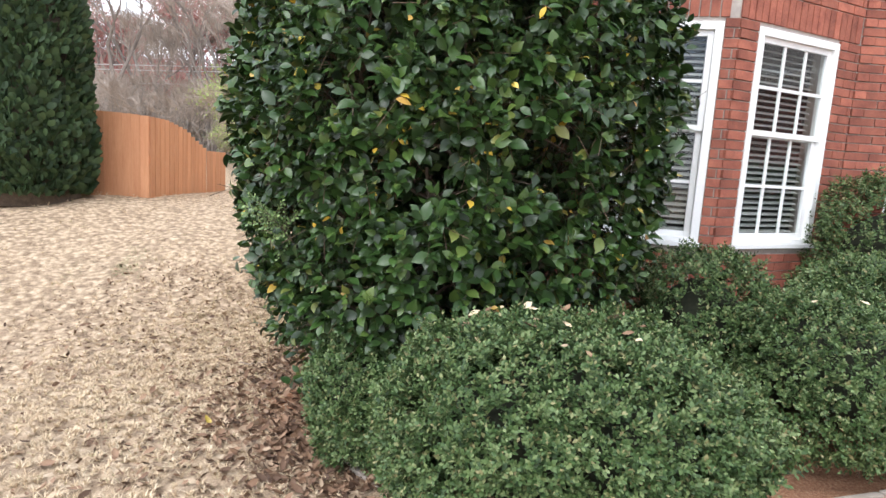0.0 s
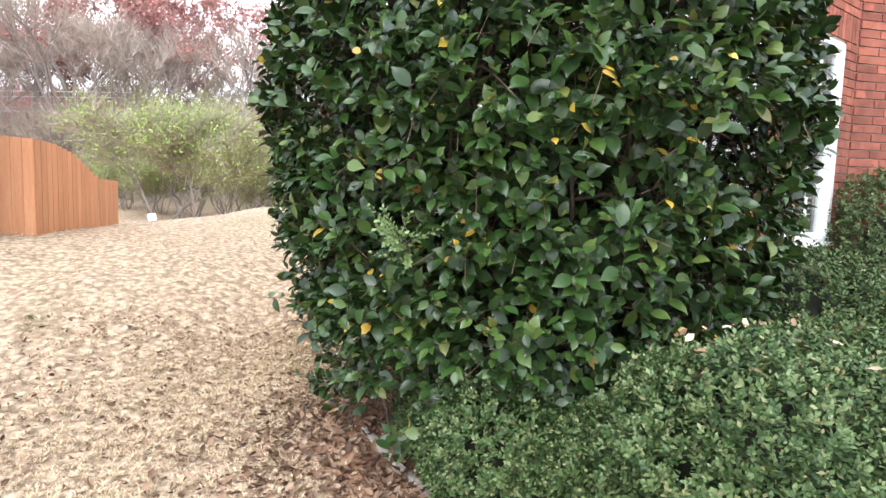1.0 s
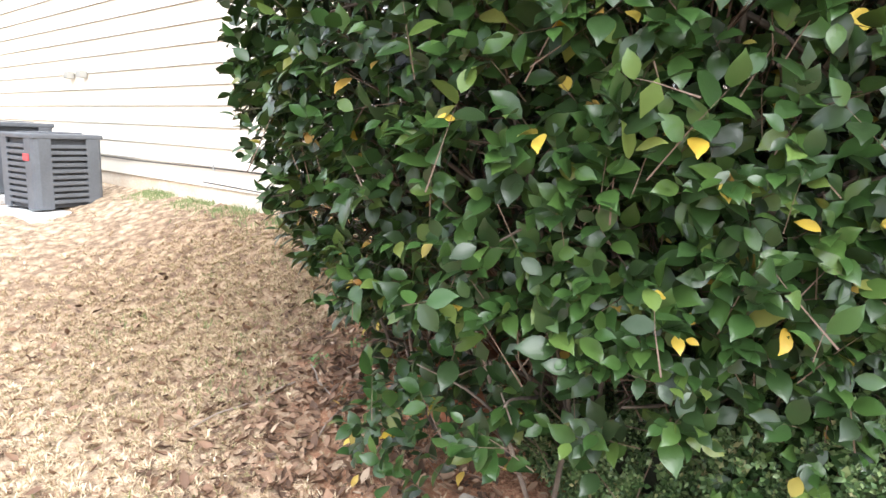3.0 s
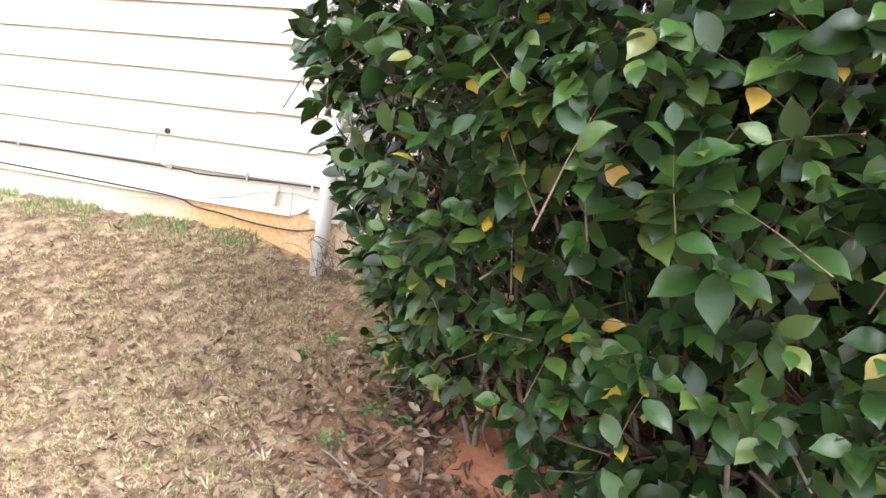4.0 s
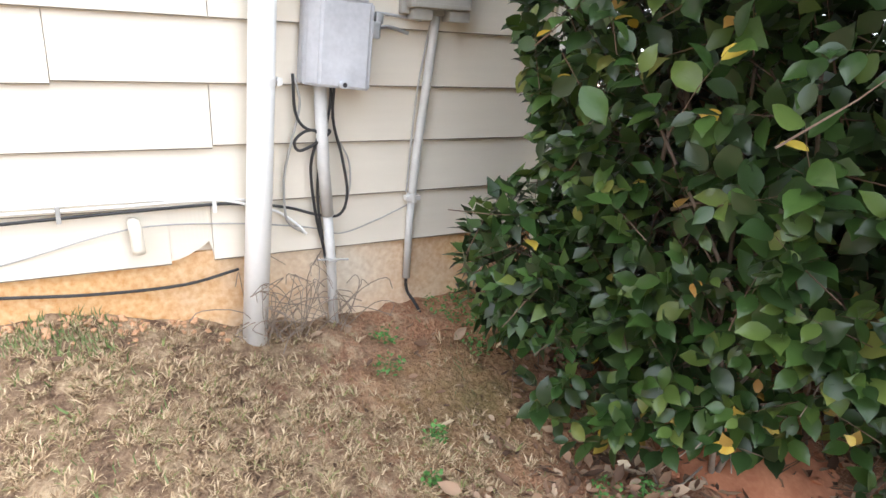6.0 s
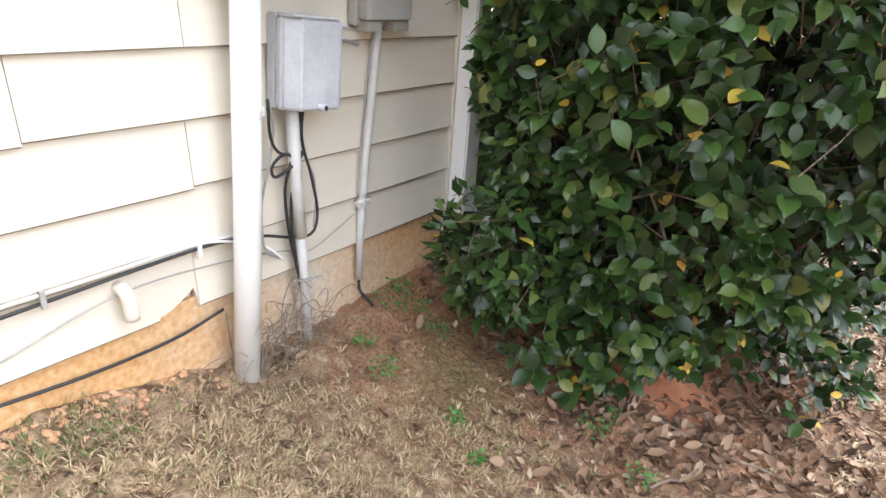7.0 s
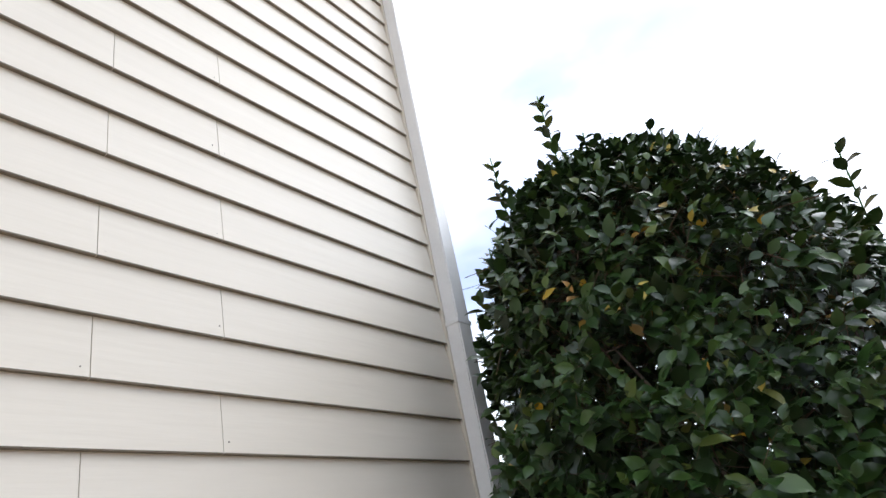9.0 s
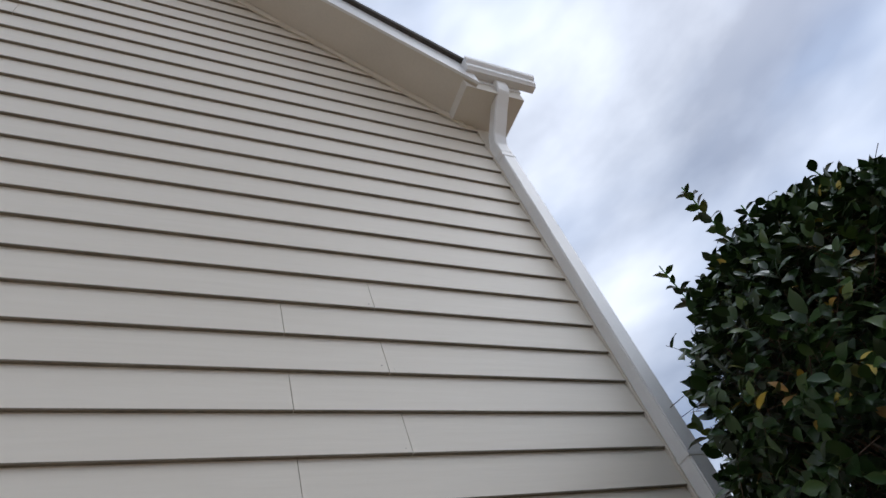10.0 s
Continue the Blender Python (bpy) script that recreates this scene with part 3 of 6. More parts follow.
    # low boughs that hang out over the bare soil
    for cx, cy, cz, wide in ((-1.55, -0.55, -0.02, 0.20), (-1.36, -0.30, -0.08, 0.15), (-1.58, -0.85, -0.02, 0.18), (-1.60, -0.48, -0.20, 0.17), (-0.86, 0.30, -0.05, 0.17), (-1.10, 0.12, 0.02, 0.14)):
        way = Vector((cx - CENTRE[0], cy - CENTRE[1], 0)).normalized()
        for _ in range(17):
            spray(Vector((cx + rng.gauss(0, wide * 0.5), cy + rng.gauss(0, wide * 0.5), cz + rng.gauss(0, 0.05))), (way + Vector((0, 0, 0.4))).normalized(), 0.05)
    # bare inner twigs that show in the gaps and under the skirt
    for _ in range(2000):
        a, z = rng.uniform(-math.pi, math.pi), rng.uniform(-0.25, 2.9)
        p = bush_point(a, max(z, -0.1), rng.uniform(0.13, 0.5))
        if p.x > -0.12 and p.y > -0.17:
            continue
        axis = Vector((0.7 * math.cos(a) + rng.gauss(0, 0.3), 0.7 * math.sin(a) + rng.gauss(0, 0.3), 0.65 + rng.gauss(0, 0.35))).normalized()
        side = axis.orthogonal().normalized()
        ln = rng.uniform(0.2, 0.42)
        root = p - axis * ln
        if math.hypot(root.x - CENTRE[0], root.y - CENTRE[1]) > rim(math.atan2(root.y - CENTRE[1], root.x - CENTRE[0])) * bush_scale(root.z) - 0.12:
            continue
        twigs.append((tuple(off @ (p - axis * ln)), tuple(side), tuple(axis), tuple(axis.cross(side)), ln))
    tw = new("twig_mass", place_many("twig_mass", [(0.008, 0, -0.005), (-0.008, 0, -0.005), (0, 0, 0.009), (0.030, 0.5, -0.003), (0.020, 0.5, -0.003), (0.025, 0.5, 0.005), (0, 1, 0)],
                                 [(0, 1, 4, 3), (1, 2, 5, 4), (2, 0, 3, 5), (3, 4, 6), (4, 5, 6), (5, 3, 6)], twigs, BUSH_TWIG))
    tw.parent = base
    tagged(tw, "thin brown twigs inside the bush", kind="stuff")
    # upright young shoots above the dome
    shoots = []
    for x, y, z0, h in [(-0.60, -0.58, 3.2, 0.84), (-0.22, -0.58, 3.0, 0.72), (-1.16, -0.55, 3.0, 0.42), (-1.74, -0.6, 2.45, 0.42), (-0.10, -0.42, 2.6, 0.50), (-0.34, -0.5, 3.0, 0.45), (-0.8, -0.4, 3.1, 0.35), (-0.02, -0.4, 2.3, 0.4)]:
        lean = Vector((rng.uniform(-0.12, 0.12), rng.uniform(-0.1, 0.1), 1))
        line = [Vector((x, y, z0)) + lean * h * t for t in (0, 0.5, 1)]
        shoots.append(line)
        for k in range(int(h / 0.026)):
            t = k * 0.026 / h
            o = Vector((math.cos(k * 2.4), math.sin(k * 2.4), rng.uniform(0.3, 1.0))).normalized()
            nrm = Vector((-o.x * 0.6, -o.y * 0.6, 1)) + 0.3 * Vector((rng.gauss(0, 1), rng.gauss(0, 1), 0))
            nrm = (nrm - o * nrm.dot(o)).normalized()
            spots.append((tuple(off @ (line[0] + lean * h * t)), tuple(o.cross(nrm)), tuple(o), tuple(nrm), rng.uniform(0.075, 0.12) * (1 - 0.3 * t)))
    fo = new("foliage", place_many("foliage", LEAF_V, LEAF_F, spots, LAUREL, True))
    fo.parent = base
    tagged(fo, "dense glossy dark green leaves", kind="stuff")
    io = new("inner_foliage", place_many("inner_foliage", INNER_V, INNER_F, inner, LAUREL, True))
    io.parent = base
    tagged(io, "shaded leaves deeper in the bush", kind="stuff")
    yo = new("yellow_leaves", place_many("yellow_leaves", LEAF_V, LEAF_F, yellow, YELLOW_LEAF, True))
    yo.parent = base
    tagged(yo, "scattered yellow and rust-coloured leaves", kind="stuff")
    one = quads("leaf", LEAF_V, LEAF_F, LAUREL, True)
    for p, ax, ay, az, size in picked:
        ob = new("leaf", one)
        ob.parent = base
        ob.matrix_basis = Matrix.Translation(p) @ Matrix((ax, ay, az)).transposed().to_4x4() @ Matrix.Scale(size, 4)
    # stems fanning up from the root
    for i in range(16):
        a = 2 * math.pi * i / 16 + rng.uniform(-0.2, 0.2)
        foot = Vector((CENTRE[0] + 0.32 * math.cos(a) * rng.uniform(0.4, 1.3), CENTRE[1] + 0.3 * math.sin(a) * rng.uniform(0.4, 1.3), 0))
        foot.z = ground_z(foot.x, foot.y) - 0.05
        mid = bush_point(a, rng.uniform(0.5, 0.9), 0.45)
        end = bush_point(a + rng.uniform(-0.4, 0.4), rng.uniform(1.6, 2.7), 0.25)
        bm = bmesh.new()
        tube(bm, [off @ q for q in smooth_line([foot, (foot + mid) / 2 + Vector((0, 0, 0.1)), mid, end], 4)], [0.019 - 0.0011 * k for k in range(13)], 7)
        for k in range(9):
            s = foot.lerp(mid, rng.uniform(0.25, 1.0)) if k < 5 else mid.lerp(end, rng.uniform(0.1, 0.9))
            e = bush_point(a + rng.uniform(-0.5, 0.5), max(-0.1, s.z + rng.uniform(-0.3, 0.5)), rng.uniform(0.1, 0.25))
            if e.x > -0.35 and e.y > -0.25:
                continue
            tube(bm, [off @ q for q in smooth_line([s, s.lerp(e, 0.5) + Vector((0, 0, rng.uniform(-0.05, 0.12))), e], 3)], [0.010 - 0.0011 * q for q in range(7)], 5)
        part("stem", bm, BARK, base, smooth=True)
    # leggy stems near the edge where the skirt is open
    for i in range(10):
        a = 1.7 + 1.6 * i / 9 + rng.uniform(-0.08, 0.08)
        foot = bush_point(a, -0.05, rng.uniform(0.35, 0.75))
        foot.z = ground_z(foot.x, foot.y) - 0.04
        top = bush_point(a + rng.uniform(-0.2, 0.2), rng.uniform(0.7, 1.2), rng.uniform(0.2, 0.35))
        bm = bmesh.new()
        tube(bm, [off @ q for q in smooth_line([foot, foot.lerp(top, 0.45) + Vector((rng.gauss(0, 0.05), rng.gauss(0, 0.05), 0)), top], 4)], [0.0095 - 0.0007 * k for k in range(9)], 6)
        for k in range(5):
            q0 = foot.lerp(top, rng.uniform(0.2, 0.9))
            q1 = q0 + Vector((math.cos(a) * 0.12 + rng.gauss(0, 0.12), math.sin(a) * 0.12 + rng.gauss(0, 0.12), rng.uniform(-0.12, 0.22)))
            tube(bm, [off @ q for q in smooth_line([q0, q0.lerp(q1, 0.5) + Vector((rng.gauss(0, 0.02), rng.gauss(0, 0.02), 0.02)), q1], 3)], [0.006 - 0.0006 * q for q in range(7)], 5)
        part("stem", bm, TWIG if i % 3 == 1 else BARK, base, smooth=True)
    # a dead branch with pale forked twigs under the skirt
    root = Vector((-0.98, -0.04, ground_z(-0.98, -0.04) - 0.03))
    for tip, k in (((-0.84, -0.22, 0.42), 5), ((-1.12, 0.10, 0.16), 4), ((-1.22, -0.12, 0.25), 4)):
        tip = Vector(tip)
        bm = bmesh.new()
        tube(bm, [off @ q for q in smooth_line([root, root.lerp(tip, 0.5) + Vector((0.03, 0.02, 0.04)), tip], 4)], [0.010 - 0.0008 * q for q in range(9)], 6)
        for _ in range(k):
            q0 = root.lerp(tip, rng.uniform(0.45, 1.0))
            q1 = q0 + Vector((rng.gauss(-0.08, 0.12), rng.gauss(0.06, 0.12), rng.gauss(-0.02, 0.08)))
            tube(bm, [off @ q for q in smooth_line([q0, q0.lerp(q1, 0.5) + Vector((0, 0, rng.gauss(0, 0.015))), q1], 3)], [0.0045 - 0.0005 * q for q in range(7)], 5)
        part("dead_branch", bm, TWIG, base, "pale dead twigs under the skirt", True)
    for line in shoots:
        bm = bmesh.new()
        tube(bm, [off @ q for q in line], 0.004, 5)
        part("shoot", bm, WEED, base)


def build_mound(place, half, top, label, count, seed, mat=BOXWOOD, leaf=0.025, name="boxwood_bush", lump=0.13, bottom=None):
    """A clipped mound of small leaves over a dark core and a few stems."""
    rng = random.Random(seed)
    cx, cy = place
    gz = ground_z(cx, cy) if bottom is None else bottom
    base = thing(name, (cx, cy, gz), 0, label, "bush", "low clipped bushes")
    height = top - gz
    spots = []
    tips = []
    for _ in range(count * 14 // 100):
        # sprigs spread over a squarish, lumpy dome that tucks in at the foot
        a, w = rng.uniform(0, 2 * math.pi), rng.uniform(-0.75, 1.0)
        c = math.sqrt(1 - w * w)
        d = Vector((c * math.cos(a), c * math.sin(a), w))
        e = 2.5
        sq = (abs(d.x) ** e + abs(d.y) ** e + abs(d.z) ** e) ** (-1 / e)
        k = 1 + lump * noise.noise((cx * 3 + d.x * 1.9, cy * 3 + d.y * 1.9, d.z * 1.9)) + 0.07 * noise.noise((d.x * 5 + cx, d.y * 5 + cy, d.z * 5)) + 0.13 * noise.noise((d.x * 11 + cx, d.y * 11, d.z * 11))
        k += rng.gauss(-0.01, 0.032)
        p = Vector((d.x * half[0], d.y * half[1], 0)) * sq * k
        p.z = height * (0.45 + (0.55 if w > 0 else 0.52) * d.z * sq * k)
        out = Vector((d.x / half[0], d.y / half[1], d.z / (0.5 * height))).normalized()
        axis = (out + Vector((rng.gauss(0, 0.45), rng.gauss(0, 0.45), 0.35 + rng.gauss(0, 0.3)))).normalized()
        side = axis.orthogonal().normalized()
        other = axis.cross(side)
        turn, big = rng.uniform(0, 6.28), rng.uniform(0.8, 1.2)
        fresh = noise.noise((cx + p.x * 7, cy + p.y * 7, p.z * 7)) + rng.gauss(0, 0.25) > 0.12
        for q in range(10):
            t = turn + (q % 2) * math.pi + 1.57 * (q // 2) + rng.gauss(0, 0.3)
            r = side * math.cos(t) + other * math.sin(t)
            tip = (axis * (1.1 - 0.09 * q) + r).normalized()
            nrm = (axis - r * 0.5 + Vector((rng.gauss(0, 0.3), rng.gauss(0, 0.3), 0.3)))
            nrm = (nrm - tip * nrm.dot(tip)).normalized()
            spray = (tuple(p - axis * leaf * 0.30 * q), tuple(tip.cross(nrm)), tuple(tip), tuple(nrm), rng.uniform(0.8, 1.2) * leaf * big * (0.62 + 0.1 * min(q, 4)))
            (tips if fresh and q < 5 else spots).append(spray)
    if tips:
        to = new("fresh_growth", place_many("fresh_growth", SMALL_V, SMALL_F, tips, BOX_TIP if mat is BOXWOOD else mat))
        to.parent = base
        tagged(to, "lighter green young tips", kind="stuff")
    fo = new("foliage", place_many("foliage", SMALL_V, SMALL_F, spots, mat))
    fo.parent = base
    tagged(fo, kind="stuff")
    # solid core that closes the view through; near-black colour stands for inner shade
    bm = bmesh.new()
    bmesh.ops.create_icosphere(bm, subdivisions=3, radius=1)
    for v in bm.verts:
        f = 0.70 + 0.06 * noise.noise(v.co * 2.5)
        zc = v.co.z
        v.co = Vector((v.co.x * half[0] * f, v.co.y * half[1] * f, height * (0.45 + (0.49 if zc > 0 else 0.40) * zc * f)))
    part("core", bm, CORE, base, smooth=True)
    for i in range(5):
        a = rng.uniform(0, 6.28)
        bm = bmesh.new()
        tube(bm, [(0.06 * math.cos(a), 0.06 * math.sin(a), -0.03), (half[0] * 0.5 * math.cos(a), half[1] * 0.5 * math.sin(a), height * 0.45)], [0.014, 0.006], 6)
        part("stem", bm, BARK, base)
    return base


build_big_bush()
build_mound((-0.14, -2.39), (0.73, 0.53), 0.47, "low rounded boxwood bush with dense small green leaves", 64000, 1)
build_mound((-0.74, -1.92), (0.22, 0.26), 0.16, "low boxwood bush filling the bed's edge", 16000, 7)
build_mound((-0.98, -1.62), (0.32, 0.46), 0.24, "small rounded boxwood at the corner of the bed", 24000, 2)
build_mound((-1.10, -1.06), (0.22, 0.34), -0.06, "low boxwood sprawling behind the edging", 11000, 8)
build_mound((1.50, -1.56), (0.57, 0.56), 0.52, "rounded boxwood bush with a few fallen leaves on it", 36000, 3)
build_mound((0.885, -1.21), (0.39, 0.36), 0.67, "dark boxwood bush under the window", 17000, 4)
build_mound((2.84, -0.24), (0.70, 0.51), 1.19, "larger clipped bush in front of the porch", 32000, 5)
build_mound((1.815, -1.215), (0.45, 0.31), 0.68, "small clipped bush with yellowish tips", 17000, 6)


# ---- the brick front with its bay ----
CREASE = Vector((1.276, -0.41, 0))
COURSE, BRICK_L = 0.0677, 0.203


def facet(name, foot, turn, length, label, opening=None, soldier=None, z0=-0.5, z1=2.95):
    """A brick wall from foot along turn (degrees from +x), its face looking to -y of its own; bricks are pieces. opening: (u0, u1, z0, z1)."""
    m = Matrix.Translation(foot) @ Matrix.Rotation(radians(turn), 4, "Z")
    bm = bmesh.new()
    u0, u1, w0, w1 = opening or (length, length, z1, z1)
    for lo, hi in [((0, 0.012, z0), (u0, 0.2, z1)), ((u1, 0.012, z0), (length, 0.2, z1)), ((u0, 0.012, z0), (u1, 0.2, w0)), ((u0, 0.012, w1), (u1, 0.2, z1))]:
        if hi[0] - lo[0] > 0.005 and hi[2] - lo[2] > 0.005:
            box(bm, lo, hi)
    wall = structure(name, bm, MORTAR, label)
    wall.matrix_basis = m
    shapes = {}

    def brick(u, z, w, h, proud):
        key = (round(w, 3), round(h, 3))
        if key not in shapes:
            b = bmesh.new()
            box(b, (0, 0, 0), (key[0], 0.06, key[1]), 0.003)
            shapes[key] = mesh_of("brick", b, BRICK)
        ob = new("brick", shapes[key])
        ob.parent = wall
        ob.matrix_basis = Matrix.Translation((u, -proud, z))

    rng = random.Random(len(name))
    k = 0
    z = z0
    while z + COURSE < z1:
        if soldier and soldier[0] <= z + 0.01 and z < soldier[1] - 0.03:
            if abs(z - soldier[0]) < COURSE * 0.6:
                u = 0.0
                while u + 0.068 <= length:
                    brick(u + 0.005, z + 0.004, 0.058, soldier[1] - soldier[0] - 0.01, rng.uniform(0.0, 0.003))
                    u += 0.0677
            z += COURSE
            k += 1
            continue
        u = -(k % 2) * BRICK_L / 2
        while u < length:
            a, b = max(0.0, u), min(length, u + BRICK_L)
            spans = [(a, b)]
            if opening and w0 - 0.02 < z + COURSE / 2 < w1:
                spans = [(a, min(b, u0)), (max(a, u1), b)]
            for s, e in spans:
                if e - s > 0.03:
                    tooth = 0.012 if s < 0.03 and k % 2 else rng.uniform(0.0, 0.003)
                    brick(s + 0.005, z + 0.005, e - s - 0.010, COURSE - 0.010, tooth)
            u += BRICK_L
        z += COURSE
        k += 1
    return wall, m


def sash_window(name, m, u0, u1, z0, z1, label):
    """A white double-hung window, three by two panes a sash, with blinds behind the glass."""
    win = new(name)
    win.matrix_basis = m
    tagged(win, label, kind="structure")
    w, h = u1 - u0, z1 - z0
    f = 0.055

    def bar(nm, lo, hi, mat=TRIM, lab="", bevel=0.004):
        bm = bmesh.new()
        box(bm, lo, hi, bevel)
        return part(nm, bm, mat, win, lab)

    bm = bmesh.new()
    for lo, hi in [((u0, -0.005, z0), (u0 + f, 0.1, z1)), ((u1 - f, -0.005, z0), (u1, 0.1, z1)), ((u0 + f, -0.005, z1 - f), (u1 - f, 0.1, z1)), ((u0 + f, -0.005, z0), (u1 - f, 0.1, z0 + 0.03))]:
        box(bm, lo, hi, 0.004)
    part("window_frame", bm, TRIM, win)
    bar("window_sill", (u0 - 0.02, -0.035, z0 - 0.035), (u1 + 0.02, 0.08, z0 - 0.002))
    mid = z0 + h * 0.515
    for nm, a, b, y in (("upper_sash", mid, z1 - f, 0.02), ("lower_sash", z0 + 0.03, mid + 0.035, 0.045)):
        bm = bmesh.new()
        r = 0.04
        for lo, hi in [((u0 + f, y, a), (u0 + f + r, y + 0.03, b)), ((u1 - f - r, y, a), (u1 - f, y + 0.03, b)), ((u0 + f + r, y, a), (u1 - f - r, y + 0.03, a + r)), ((u0 + f + r, y, b - r), (u1 - f - r, y + 0.03, b))]:
            box(bm, lo, hi, 0.003)
        sash = part(nm, bm, TRIM, win)
        iu0, iu1, ia, ib = u0 + f + r, u1 - f - r, a + r, b - r
        bm = bmesh.new()
        for k in (1, 2):
            u = iu0 + (iu1 - iu0) * k / 3
            box(bm, (u - 0.011, y + 0.006, ia), (u + 0.011, y + 0.022, ib))
        zc = (ia + ib) / 2
        box(bm, (iu0, y + 0.004, zc - 0.011), (iu1, y + 0.020, zc + 0.011))
        part("muntins", bm, TRIM, sash)
        bm = bmesh.new()
        box(bm, (iu0 - 0.005, y + 0.012, ia - 0.005), (iu1 + 0.005, y + 0.016, ib + 0.005))
        pane = part("pane", bm, GLASS, sash)
        pane.visible_shadow = False
    k = z0 + 0.08
    slat = None
    while k < z1 - 0.08:
        if slat is None:
            bm = bmesh.new()
            box(bm, (u0 + f + 0.02, -0.022, -0.0015), (u1 - f - 0.02, 0.022, 0.0015), m=Matrix.Rotation(radians(28), 4, "X"))
            slat = mesh_of("blind_slat", bm, BLIND)
        ob = new("blind_slat", slat)
        ob.parent = win
        ob.matrix_basis = Matrix.Translation((0, 0.13, k))
        k += 0.044
    # thin sheet whose near-black colour imitates the unlit room
    bar("room_shade_sheet", (u0 + 0.01, 0.19, z0), (u1 - 0.01, 0.196, z1), DARK, "near-black sheet standing in for the unlit room behind the blinds")
    return win


def glass_material():
    m, n, l, b = material("window_glass", 0.03)
    b.inputs["Base Color"].default_value = (0.9, 0.95, 0.95, 1)
    b.inputs["Transmission Weight"].default_value = 1.0
    b.inputs["IOR"].default_value = 1.45
    return m


GLASS = glass_material()
BLIND = worn("blind_slat", (0.34, 0.335, 0.32), (0.42, 0.41, 0.39), 6, 0.6)
DARK = worn("room_shade_and_black_parts", (0.015, 0.015, 0.017), (0.03, 0.03, 0.03), 4, 0.9)

R_TURN, L_TURN = 26.0, -15.0
wall_r, m_r = facet("wall_bay_right", CREASE, R_TURN, 1.37, "red brick bay wall with a soldier course", (0.198, 1.112, 0.566, 2.114), (2.13, 2.335))
sash_window("window_1", m_r, 0.20, 1.11, 0.596, 2.114, "white double-hung window with blinds in the brick bay")
lm = CREASE + Matrix.Rotation(radians(L_TURN), 3, "Z") @ Vector((-1.15, 0, 0))
wall_l, m_l = facet("wall_bay_left", lm, L_TURN, 1.15, "red brick bay wall beside the corner bush", (0.138, 1.052, 0.566, 2.114), (2.13, 2.335))
sash_window("window_2", m_l, 0.14, 1.05, 0.596, 2.114, "white double-hung window half hidden by the bush")
end_r = m_r @ Vector((1.37, 0, 0))
wall_p, m_p = facet("wall_porch", end_r, 0.0, 0.39, "red brick wall beside the entry")
bm = bmesh.new()
box(bm, (0.02, 0.02, -0.4), (0.4, 0.18, 5.35))
structure("wall_corner", bm, SIDING, "cream siding returning at the front corner")
bm = bmesh.new()
box(bm, (0.25, 0.75, -0.6), (2.6, 1.0, 5.4))
structure("wall_front", bm, SIDING, "plain front wall above and behind the bay")


# ---- air conditioners ----
COIL = worn("dusty_coil", (0.030, 0.032, 0.036), (0.055, 0.058, 0.062), 30, 0.7)


def build_ac(place, wide, deep, high, label, plate=0.05):
    ac = thing("air_conditioner", place, 0, label, "air conditioner", "air conditioners")
    bm = bmesh.new()
    w, d = wide / 2, deep / 2
    box(bm, (-w + 0.03, -d + 0.03, 0.03), (w - 0.03, d - 0.03, high - 0.04))
    part("coil_core", bm, COIL, ac)
    for sx in (-1, 1):
        for sy in (-1, 1):
            bm = bmesh.new()
            pts = [(w, d - 0.16), (w, d - 0.05), (w - 0.015, d - 0.015), (w - 0.05, d), (w - 0.16, d), (w - 0.16, d - 0.02), (w - 0.05, d - 0.03), (w - 0.03, d - 0.05), (w - 0.02, d - 0.16)]
            lo = [bm.verts.new((sx * x, sy * y, 0.02)) for x, y in pts]
            hi = [bm.verts.new((sx * x, sy * y, high - 0.05)) for x, y in pts]
            for i in range(len(pts)):
                j = (i + 1) % len(pts)
                bm.faces.new((lo[i], lo[j], hi[j], hi[i]))
            bmesh.ops.recalc_face_normals(bm, faces=bm.faces)
            part("corner_post", bm, AC_METAL, ac)
    rows = int((high - 0.14) / 0.055)
    for k in range(rows):
        z = 0.09 + k * (high - 0.16) / rows
        for ax in range(4):
            bm = bmesh.new()
            span = (w if ax % 2 == 0 else d) - 0.15
            face = d if ax % 2 == 0 else w
            box(bm, (-span, -face - 0.002, -0.019), (span, -face + 0.016, 0.015), 0.003, Matrix.Translation((0, 0, z)) @ Matrix.Rotation(math.pi / 2 * ax, 4, "Z") @ Matrix.Translation((0, 0, 0)))
            part("louvre", bm, AC_METAL, ac)
    bm = bmesh.new()
    box(bm, (-w - 0.005, -d - 0.005, high - 0.06), (w + 0.005, d + 0.005, high - 0.015), 0.012)
    lid = part("lid", bm, AC_METAL, ac, "grey metal top with a wire fan guard")
    bm = bmesh.new()
    for r in np.linspace(0.08, min(w, d) - 0.05, 7):
        tube(bm, [(r * math.cos(a), r * math.sin(a), high - 0.003) for a in np.linspace(0, 2 * math.pi, 25)], 0.003, 4)
    for a in np.linspace(0, math.pi, 5)[:-1]:
        r = min(w, d) - 0.05
        tube(bm, [(-r * math.cos(a), -r * math.sin(a), high - 0.008), (r * math.cos(a), r * math.sin(a), high - 0.008)], 0.004, 4)
    part("fan_guard", bm, AC_METAL, lid)
    bm = bmesh.new()
    box(bm, (-w - 0.008, -0.30 * deep - plate, high - 0.265), (-w - 0.001, -0.30 * deep + plate, high - 0.20), 0.002)
    part("name_plate", bm, RED_PLATE, ac, "small red maker's plate")
    return ac


RED_PLATE = worn("red_plate", (0.45, 0.05, 0.06), (0.6, 0.10, 0.10), 20, 0.5)


